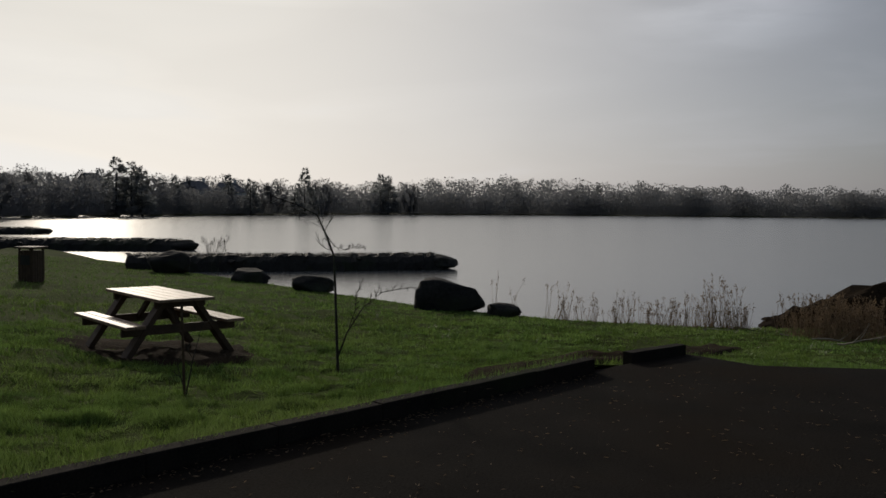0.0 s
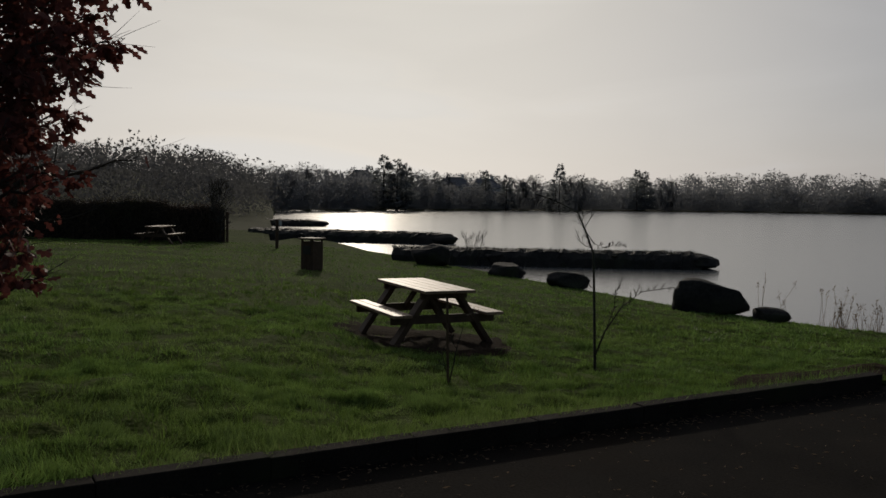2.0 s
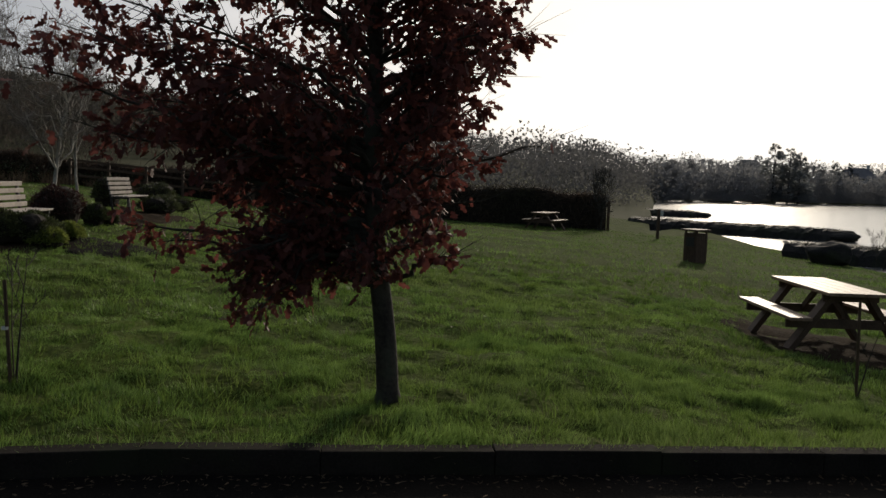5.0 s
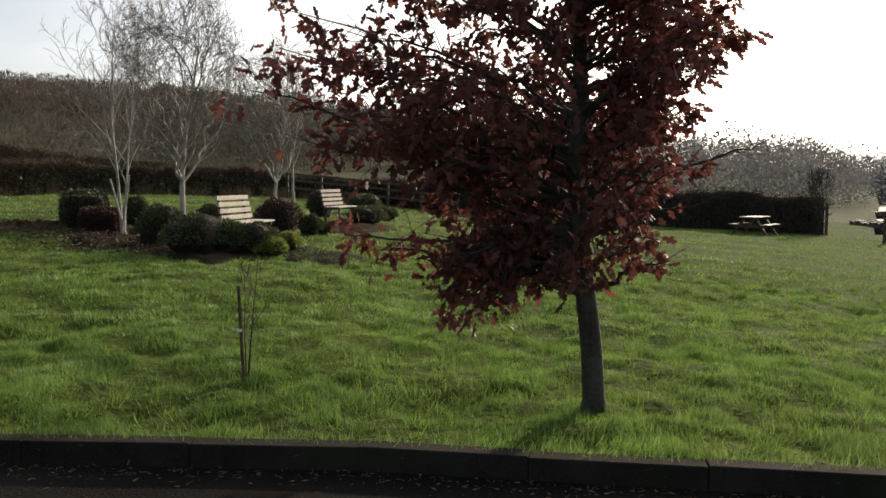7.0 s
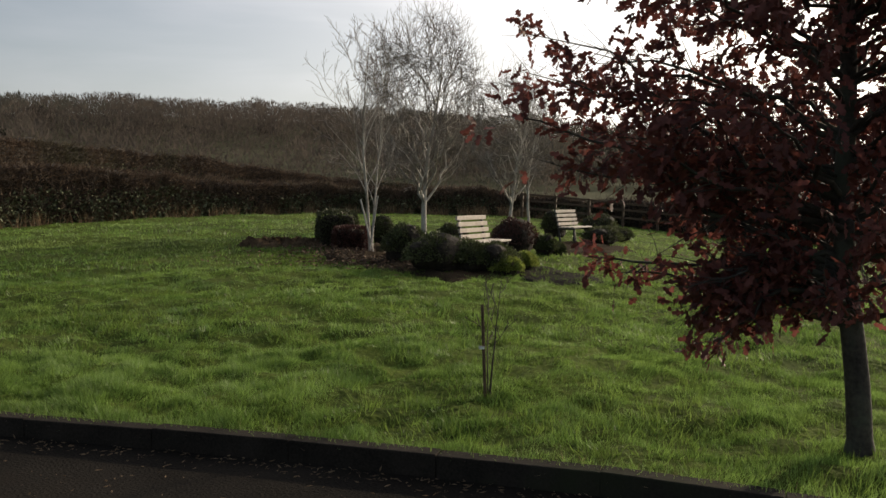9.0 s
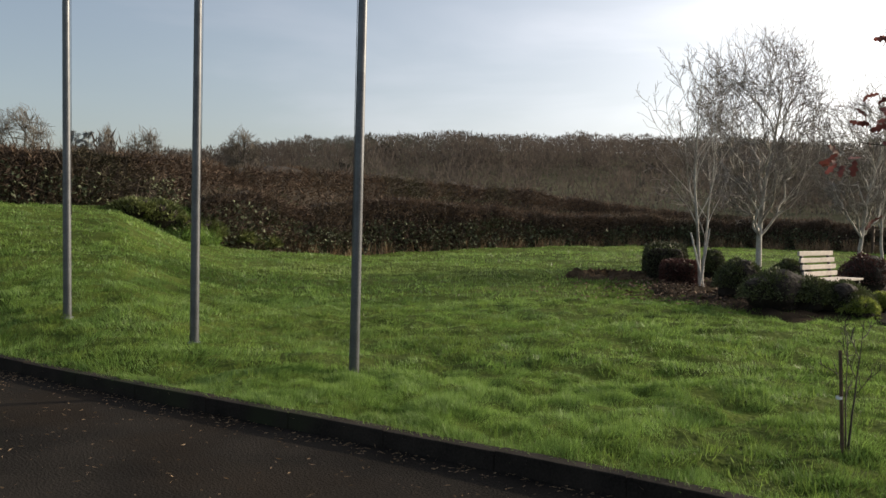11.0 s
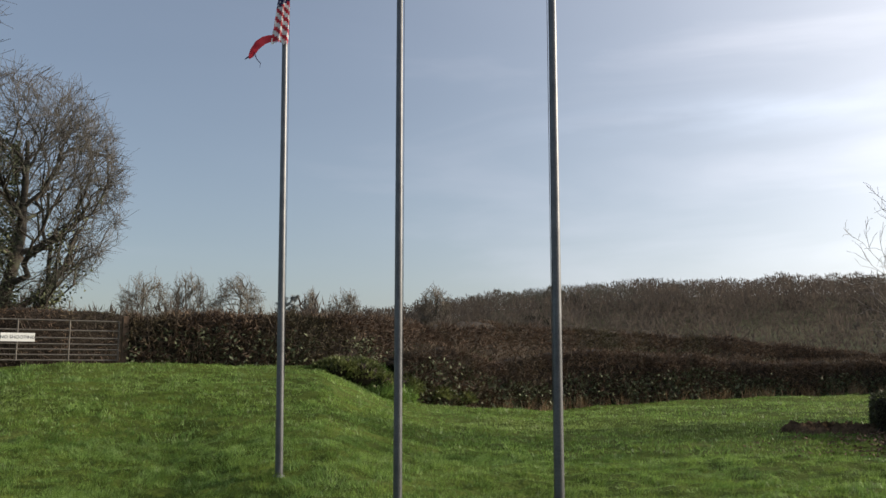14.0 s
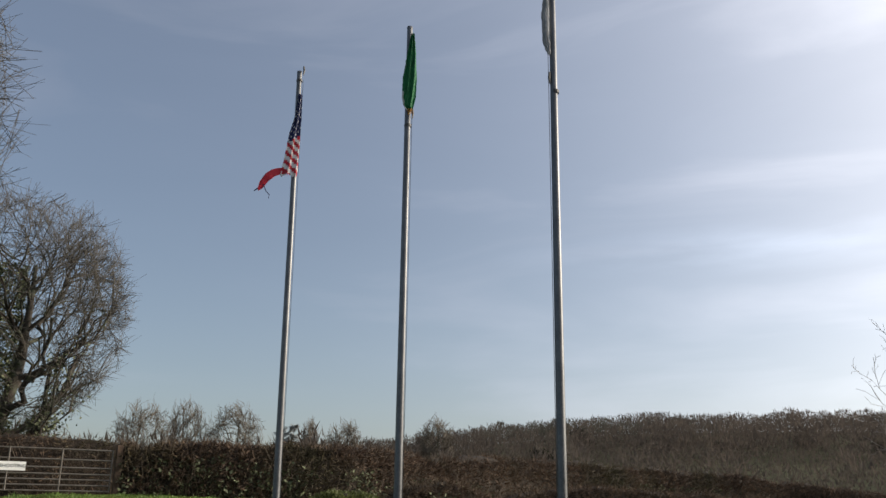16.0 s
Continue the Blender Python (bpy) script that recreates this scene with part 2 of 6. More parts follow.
# distance haze is put into these two pale blue-grey base colours
M_HAZED_WOODS = material("hazed_winter_wood", (0.29, 0.302, 0.322), (0.42, 0.436, 0.458), 0.04, 1.0, 0, 0.6, stain=(0.31, 0.32, 0.327), vary=0.05, specular=0.0, mass=True, through_light=0.32)
M_HAZED_HILLSIDE = material("hazed_hillside_wood", (0.14, 0.145, 0.152), (0.23, 0.236, 0.245), 0.04, 1.0, 0, 0.6, stain=(0.15, 0.15, 0.145), vary=0.08, specular=0.0, mass=True, through_light=0.32)
M_BROWN_WOODS = material("brown_winter_wood", (0.056, 0.046, 0.039), (0.112, 0.092, 0.077), 0.05, 0.95, 0, 0.6, stain=(0.065, 0.065, 0.052), vary=0.15, through_light=0.5)
M_DARK_IVY = material("dark_ivy", (0.03, 0.034, 0.024), (0.06, 0.064, 0.045), 0.4, 1.0, 0, 4, vary=0.2, specular=0.0, mass=True)
# needles lightened to grey: the haze over the lake is in this colour
M_HAZED_CONIFER = material("conifer", (0.26, 0.28, 0.285), (0.37, 0.395, 0.4), 0.4, 1.0, 0, 4, vary=0.1, specular=0.0, mass=True, through_light=0.45)
M_WHITE = material("white_board", (0.7, 0.7, 0.68), (0.82, 0.82, 0.8), 6, 0.5, 0, 40)
M_BLACK = material("black_lettering", (0.015, 0.015, 0.015), (0.03, 0.03, 0.03), 6, 0.5, 0, 40)

M_WATER = bpy.data.materials.new("lake_water")
M_WATER.use_nodes = True
wt = M_WATER.node_tree
wb = wt.nodes["Principled BSDF"]
wb.inputs["Base Color"].default_value = (0.17, 0.172, 0.165, 1)
wb.inputs["Specular IOR Level"].default_value = 0.9
wb.inputs["Roughness"].default_value = 0.2
wb.inputs["IOR"].default_value = 1.333
w_tc, w_mp, w_nz, w_bp = [wt.nodes.new("ShaderNode" + k) for k in ("TexCoord", "Mapping", "TexNoise", "Bump")]
w_mp.inputs["Scale"].default_value = (0.5, 1.6, 1)
w_nz.inputs["Scale"].default_value, w_nz.inputs["Detail"].default_value = 1.1, 4
w_bp.inputs["Strength"].default_value, w_bp.inputs["Distance"].default_value = 0.55, 0.02
wt.links.new(w_tc.outputs["Object"], w_mp.inputs["Vector"])
wt.links.new(w_mp.outputs["Vector"], w_nz.inputs["Vector"])
wt.links.new(w_nz.outputs["Fac"], w_bp.inputs["Height"])
wt.links.new(w_bp.outputs["Normal"], wb.inputs["Normal"])


# ---- building helpers ----
def part(name, bm, mat, parent=None, label=""):
    """Link a bmesh as one mesh object under a thing."""
    me = bpy.data.meshes.new(name)
    bm.to_mesh(me)
    bm.free()
    me.materials.append(mat)
    ob = new(name, me)
    ob.parent = parent
    if label:
        ob["label"] = label
    return ob


def raw(name, verts, faces, mat, parent=None, smooth=False):
    """Link vertex and face arrays (all faces with the same number of corners) as one mesh object."""
    verts, faces = np.asarray(verts, dtype=np.float32), np.asarray(faces, dtype=np.int32)
    me = bpy.data.meshes.new(name)
    k = faces.shape[1]
    me.vertices.add(len(verts))
    me.vertices.foreach_set("co", verts.ravel())
    me.loops.add(faces.size)
    me.loops.foreach_set("vertex_index", faces.ravel())
    me.polygons.add(len(faces))
    me.polygons.foreach_set("loop_start", np.arange(0, faces.size, k, dtype=np.int32))
    me.polygons.foreach_set("use_smooth", np.full(len(faces), smooth))
    me.update(calc_edges=True)
    me.validate()
    me.materials.append(mat)
    ob = new(name, me)
    ob.parent = parent
    if name.endswith("_growth") or name in ("crown", "foliage", "ivy", "turf", "branchwork"):
        ob["kind"] = "stuff"
    return ob


def thing(name, m, label, category, group="", kind=""):
    ob = new(name)
    ob.matrix_world = m
    ob.empty_display_size = 0.2
    return tagged(ob, label, category, group, kind)


def box(bm, x0, y0, z0, x1, y1, z1, bevel=0.0, m=None):
    """A bevelled box between two corners."""
    t = Matrix.LocRotScale(((x0 + x1) / 2, (y0 + y1) / 2, (z0 + z1) / 2), None, (abs(x1 - x0), abs(y1 - y0), abs(z1 - z0)))
    got = bmesh.ops.create_cube(bm, size=1, matrix=(m @ t) if m else t)
    if bevel:
        edges = list({e for v in got["verts"] for e in v.link_edges})
        bmesh.ops.bevel(bm, geom=edges, offset=bevel, segments=2, affect="EDGES", profile=0.5)
    return bm


def beam(bm, a, b, w, h, bevel=0.006, up=(0, 0, 1)):
    """A bevelled bar of section w x h from a to b."""
    a, b = Vector(a), Vector(b)
    d = (b - a).normalized()
    u = Vector(up)
    if abs(d.dot(u)) > 0.95:
        u = Vector((1, 0, 0))
    s = d.cross(u).normalized()
    u = s.cross(d)
    m = Matrix((d, s, u)).transposed().to_4x4()
    m.translation = (a + b) / 2
    return box(bm, -(b - a).length / 2, -w / 2, -h / 2, (b - a).length / 2, w / 2, h / 2, bevel, m)


def tubes(paths, sides=5):
    """Vertices and quads of tapered tubes; each path is a list of (point, radius)."""
    vs, fs = [], []
    for path in paths:
        base = len(vs)
        k = len(path)
        for i, (p, r) in enumerate(path):
            d = (path[min(i + 1, k - 1)][0] - path[max(i - 1, 0)][0]).normalized()
            a = d.orthogonal().normalized()
            b = d.cross(a)
            for j in range(sides):
                t = 2 * math.pi * j / sides
                vs.append(p + (a * math.cos(t) + b * math.sin(t)) * r)
        for i in range(k - 1):
            for j in range(sides):
                j2 = (j + 1) % sides
                fs.append((base + i * sides + j, base + i * sides + j2, base + (i + 1) * sides + j2, base + (i + 1) * sides + j))
    return vs, fs


# ---- the lie of the land, by direction round the middle of the car park ----
KERB = [(-4.70, 7.14), (-4.66, 2.0), (-4.55, -1.2), (-4.25, -3.3), (-3.9, -5.0), (-3.35, -7.4), (-2.62, -11.1)]
KERB_SUNLIT = [(-2.62, -11.1), (-1.06, -10.6), (12.0, -6.5)]
EDGE = [(26.0, -3.0), (24.0, 18.0), (5.0, 14.0), (-2.5, 9.7), (-3.7, 8.7), (-4.6, 8.78)] + KERB + KERB_SUNLIT[1:] + [(26.0, -3.0)]
WATER = -1.4


def az_of(x, y):
    return np.degrees(np.arctan2(-np.asarray(x), np.asarray(y)))


_e = np.array([np.array(p) + (np.array(q) - np.array(p)) * t for p, q in zip(EDGE, EDGE[1:]) for t in np.linspace(0, 1, 40, endpoint=False)])
_ea = az_of(_e[:, 0], _e[:, 1])
_o = np.argsort(_ea)
_ea, _er = _ea[_o], np.hypot(_e[:, 0], _e[:, 1])[_o]
# direction: end of the near ground (distance, height)
RIM = np.array([(-185, 24, 1.9), (-150, 30, 1.5), (-90, 45, 0.3), (-30, 40, -0.6), (0, 28, -1.33), (17, 23.6, -1.33), (25, 22.5, -1.33), (30, 22.3, -1.33), (36, 22.6, -1.33), (41, 23.7, -1.33), (46, 25.4, -1.33), (51, 28.3, -1.33),
                (56, 32.3, -1.33), (61, 38, -1.33), (66, 46.7, -1.33), (70, 62, -1.33), (73, 47, -1.0), (76, 43, -0.72), (83, 41, -0.5), (97, 40, -0.1), (103, 40, 0.33), (110, 40, 0.72), (123, 37, 0.85), (131, 34, 0.75), (142, 30, 0.46),
                (150, 27, 0.75), (153, 26, 1.1), (157, 25.5, 1.9), (169, 25, 2.05), (175, 24, 1.9)])


def edge_r(a):
    return np.interp(a, _ea, _er, period=360)


def vnoise(x, y, size, seed):
    """Smooth random values between 0 and 1 over the plan, with lumps about size metres wide."""
    table = np.random.default_rng(seed).random((256, 256))
    u, v = x / size, y / size
    i, j = np.floor(u).astype(int), np.floor(v).astype(int)
    fu, fv = u - i, v - j
    fu, fv = fu * fu * (3 - 2 * fu), fv * fv * (3 - 2 * fv)
    g = lambda p, q: table[p % 256, q % 256]
    return (g(i, j) * (1 - fu) + g(i + 1, j) * fu) * (1 - fv) + (g(i, j + 1) * (1 - fu) + g(i + 1, j + 1) * fu) * fv


def height(x, y):
    """Height of the near ground and the land beyond it."""
    x, y = np.asarray(x, float), np.asarray(y, float)
    a, r = az_of(x, y), np.hypot(x, y)
    r0, r1, z1 = edge_r(a), np.interp(a, RIM[:, 0], RIM[:, 1], period=360), np.interp(a, RIM[:, 0], RIM[:, 2], period=360)
    t = np.clip((r - r0) / (r1 - r0), 0, 1)
    t = t ** np.interp(a, [-40, 10, 66, 90], [1.0, 0.66, 0.66, 1.0])
    z0 = np.interp(a, [-90, 31, 33.5, 180], [0.012, 0.012, 0.1, 0.1])
    z = z0 + (z1 - z0) * t
    lump = 0.035 * np.sin(x * 1.3 + 0.7 * y) * np.sin(y * 0.9 - 0.5 * x) * np.clip((r - r0) / 2, 0, 1)
    z = z + lump * np.where(a > 71, 1, np.clip((r1 - r) / 4, 0, 1))
    z = z + (0.08 * (vnoise(x, y, 0.27, 3) - 0.5) + 0.05 * (vnoise(x, y, 0.9, 5) - 0.5)) * np.clip((r - r0) / 0.6, 0, 1) * np.clip((r1 - r) / 3, 0, 1) * np.clip((30 - r) / 10, 0, 1)
    lake = (a > -32) & (a < 72.5)
    over = np.clip(r - r1, 0, None)
    rs = np.interp(a, SHORE[:, 0], SHORE[:, 1])
    hill = np.interp(a, HILL[:, 0], HILL[:, 1], period=360)
    dist = np.interp(a, HILL[:, 0], HILL[:, 2], period=360)
    bed = np.maximum(z - over * 0.9, -3.0)
    bed = np.where(r > rs - 6, np.minimum(WATER - 2 + (r - rs + 6) * 0.35, WATER + 0.35), bed)
    start = np.where(lake, rs, r1 + 8)
    land0 = np.where(lake, bed, z)
    u = np.clip((r - start) / np.maximum(dist - start, 1), 0, 1)
    rise = hill * (u * u * (3 - 2 * u))
    return np.where(lake & (r > r1), np.where(r > rs, land0 + rise, bed), z + rise)


# far shore of the lake: direction, distance
SHORE = np.array([(-33, 380), (0, 480), (17, 460), (25, 425), (35, 370), (48, 288), (55, 237), (65, 188), (71, 156), (73, 138)])
# hills: direction, height of the ground at the crest, distance of the crest
HILL = np.array([(-180, 4, 250), (-90, 6, 400), (0, 6, 700), (17, 7, 640), (25, 6, 640), (33, 7, 560), (40, 10, 520), (48, 6, 460), (55, 5, 390), (62, 6, 360), (70, 6, 330), (76, 8, 330), (85, 12, 340), (95, 17, 340), (105, 22, 360),
                 (115, 26, 360), (125, 28, 350), (135, 28, 340), (145, 24, 330), (152, 17, 320), (160, 10, 300), (172, 6, 260)])

# ground sheet
_az = np.concatenate([np.arange(-180, 10, 3.0), np.arange(10, 180, 0.5)])
_f = np.concatenate([np.linspace(0, 1, 180) ** 1.5, 1 + np.array([0.02, 0.05, 0.1, 0.2, 0.35, 0.6, 1.0, 1.6, 2.4, 3.2, 4, 4.8, 5.6, 6.4, 7.2, 8, 9, 10, 11, 12, 13, 14.5, 16, 18, 21, 26, 40, 80, 120])])
_gv, _gf = [], []
for a in _az:
    r0, r1 = float(edge_r(a)) + 0.06, float(np.interp(a, RIM[:, 0], RIM[:, 1], period=360))
    rr = np.where(_f <= 1, r0 + (r1 - r0) * _f, r1 * _f)
    gx, gy = -np.sin(np.radians(a)) * rr, np.cos(np.radians(a)) * rr
    _gv.append(np.stack([gx, gy, height(gx, gy)], 1))
_k, _n = len(_f), len(_az)
_gi = np.arange(_n * _k).reshape(_n, _k)
_nx = np.roll(_gi, -1, axis=0)
_gf = np.stack([_gi[:, :-1], _gi[:, 1:], _nx[:, 1:], _nx[:, :-1]], 2).reshape(-1, 4)
_ground = raw("ground", np.concatenate(_gv), _gf, M_LAWN, smooth=True)
_ground.data.materials.append(M_FIELD)
_ground.data.polygons.foreach_set("material_index", np.tile((np.arange(_k - 1) > 183).astype(np.int32), _n))
tagged(_ground, "green lawn sloping from the car park to the lake", "ground", kind="structure")

# water
bm = bmesh.new()
bmesh.ops.create_circle(bm, cap_ends=True, cap_tris=True, segments=96, radius=900, matrix=pose(-150, 250, WATER))
tagged(part("water", bm, M_WATER), "calm grey lake reflecting a hazy sky", "water", kind="structure")

# car park
bm = bmesh.new()
_tar = [bm.verts.new((p[0], p[1], 0)) for p in EDGE[:-1]]
bm.faces.new(_tar)
bmesh.ops.triangulate(bm, faces=bm.faces[:])
tagged(part("road", bm, M_TARMAC), "dark worn tarmac of the car park with leaf litter", "tarmac", kind="structure")


# ---- trees ----
def polar(a, r, lift=0.0):
    """A point on the ground in direction a (degrees) at distance r."""
    x, y = -math.sin(radians(a)) * r, math.cos(radians(a)) * r
    return Vector((x, y, float(height(x, y)) + lift))


def dip(a, el):
    """The point where a line of sight in direction a, el degrees up (negative: down), meets the ground."""
    r = np.linspace(3, 75, 3000)
    x, y = -math.sin(radians(a)) * r, math.cos(radians(a)) * r
    hit = 1.6 + r * math.tan(radians(el)) <= height(x, y)
    rim = float(np.interp(a, RIM[:, 0], RIM[:, 1], period=360))
    k = int(np.argmax(hit)) if hit.any() else len(r) - 1
    return polar(a, min(float(r[k]), rim - 0.25))


def sprout(rng, start, way, length, radius, wobble=0.18, lift=0.0, steps=6, tip=0.25):
    """One bending branch as a list of (point, radius)."""
    p, d = Vector(start), Vector(way).normalized()
    path = [(p.copy(), radius)]
    for i in range(steps):
        d = (d + Vector((rng.gauss(0, wobble), rng.gauss(0, wobble), rng.gauss(0, wobble) + lift))).normalized()
        p = p + d * (length / steps)
        path.append((p.copy(), radius * (1 - (1 - tip) * (i + 1) / steps)))
    return path


def along(path, t):
    f = t * (len(path) - 1)
    i = min(int(f), len(path) - 2)
    p, q = path[i], path[i + 1]
    return p[0].lerp(q[0], f - i), (q[0] - p[0]).normalized(), p[1] + (q[1] - p[1]) * (f - i)


def fork(rng, path, count, share, angle, lift=0.0, low=0.25, wobble=0.2, steps=5, thin=0.55):
    """Side branches of a branch."""
    out = []
    size = sum((b[0] - a[0]).length for a, b in zip(path, path[1:]))
    for k in range(count):
        t = low + (1 - low) * (k + rng.random()) / count
        p, d, r = along(path, min(t, 0.98))
        side = d.orthogonal().normalized()
        side.rotate(Matrix.Rotation(rng.uniform(0, 2 * math.pi), 3, d))
        way = d * math.cos(angle) + side * math.sin(angle)
        out.append(sprout(rng, p, way, size * share * (1.15 - 0.6 * t) * rng.uniform(0.75, 1.25), max(r * thin, 0.0012), wobble, lift, steps))
    return out


LEAF = np.array([(0, 0, 0), (-0.22, 0.22, 0.02), (-0.12, 0.36, 0), (-0.34, 0.55, 0.05), (-0.16, 0.68, 0.02), (-0.2, 0.88, 0.03), (0, 1.02, -0.03), (0.2, 0.88, 0.03), (0.16, 0.68, 0.02), (0.34, 0.55, 0.05), (0.12, 0.36, 0), (0.22, 0.22, 0.02)])
LEAF_T = np.array([(0, 1, 2), (0, 2, 10), (0, 10, 11), (2, 3, 4), (2, 4, 8), (2, 8, 10), (8, 9, 10), (4, 5, 7), (4, 7, 8), (5, 6, 7)])
OVAL = np.array([(0, 0, 0), (-0.28, 0.4, 0.06), (0, 1, 0), (0.28, 0.4, 0.06)])
OVAL_T = np.array([(0, 1, 3), (1, 2, 3)])
SPEAR = np.array([(-0.5, 0, 0), (0.5, 0, 0), (0, 1, 0)])
SPEAR_T = np.array([(0, 1, 2)])


def scatter(points, ways, sizes, widths, shape, tris, rng):
    """Vertices and triangles of many copies of a small shape, each at a point, pointing along a way."""
    pts, ways = np.asarray(points, float), np.asarray(ways, float)
    ways = ways / np.maximum(np.linalg.norm(ways, axis=1, keepdims=True), 1e-9)
    n = len(pts)
    side = np.cross(ways, rng.normal(size=(n, 3)))
    side /= np.maximum(np.linalg.norm(side, axis=1, keepdims=True), 1e-9)
    nrm = np.cross(side, ways)
    s, w = np.asarray(sizes).reshape(-1, 1, 1), np.asarray(widths).reshape(-1, 1, 1)
    v = pts[:, None, :] + side[:, None, :] * shape[None, :, 0:1] * w + ways[:, None, :] * shape[None, :, 1:2] * s + nrm[:, None, :] * shape[None, :, 2:3] * s
    f = tris[None, :, :] + (np.arange(n) * len(shape))[:, None, None]
    return v.reshape(-1, 3), f.reshape(-1, 3)


def bare_tree(name, at, tall, spread, seed, label, bark, twig, stems=1, trunk_r=0.07, bare=0.25, limbs=22, twigs=7, fine=5, lean=(0, 0), angle=0.55, group="", droop=0.05, fine_r=0.004, flat=0.0):
    """A leafless tree: trunk, limbs, and a crown of fine twigs."""
    rng = random.Random(seed)
    root = thing(name, Matrix.Translation(at), label, "tree", group)
    trunks, boughs, crown = [], [], []
    for s in range(stems):
        turn = 2 * math.pi * s / stems + rng.random()
        out = 0.0 if stems == 1 else rng.uniform(0.1, 0.2)
        t = sprout(rng, (math.cos(turn) * 0.08 * (stems > 1), math.sin(turn) * 0.08 * (stems > 1), -0.08), (math.cos(turn) * out + lean[0], math.sin(turn) * out + lean[1], 1), tall * rng.uniform(0.88, 1.0), trunk_r * (1 if s == 0 else 0.75), 0.05, 0.03, 12, 0.12)
        trunks.append(t)
        size = max(4, limbs // stems)
        for k in range(size):
            u = bare + (0.97 - bare) * (k + rng.random()) / size
            p, d, r = along(t, u)
            turn2 = k * 2.4 + rng.uniform(-0.5, 0.5)
            reach = spread * (0.35 + 0.9 * math.sin(math.pi * min(1, (u - bare) / (1 - bare) * 0.8 + 0.22)))
            tilt = angle + flat * (1 - (u - bare) / (1 - bare))
            way = Vector((math.cos(turn2) * math.sin(tilt), math.sin(turn2) * math.sin(tilt), math.cos(tilt)))
            bough = sprout(rng, p, way, reach * rng.uniform(0.8, 1.2), r * 0.55, 0.1, droop, 7, 0.2)
            boughs.append(bough)
            for tw in fork(rng, bough, twigs, 0.55, 0.55, droop, 0.15):
                tw = [(q, max(w, fine_r)) for q, w in tw]
                crown.append(tw)
                for f2 in fork(rng, tw, fine, 0.6, 0.5, 0.0, 0.1, 0.25, 3):
                    crown.append([(q, fine_r * 0.8) for q, w in f2])
    for t in trunks:
        raw("trunk", *tubes([t], 10), bark, root, True)
    raw("branchwork", *tubes(boughs, 6), bark, root, True)
    raw("crown", *tubes(crown, 3), twig, root)
    return root, boughs, crown


def curve_to(rng, p, way, q, r0, r1, steps=7, wobble=0.02):
    """A branch that leaves p along way and bends over to q."""
    p, q = Vector(p), Vector(q)
    size = (q - p).length
    c = p + Vector(way).normalized() * size * 0.5
    out = []
    for i in range(steps + 1):
        t = i / steps
        w = wobble * size * math.sin(math.pi * t)
        out.append((p * (1 - t) ** 2 + c * (2 * t * (1 - t)) + q * t * t + Vector((rng.gauss(0, w), rng.gauss(0, w), rng.gauss(0, w))), r0 + (r1 - r0) * t))
    return out


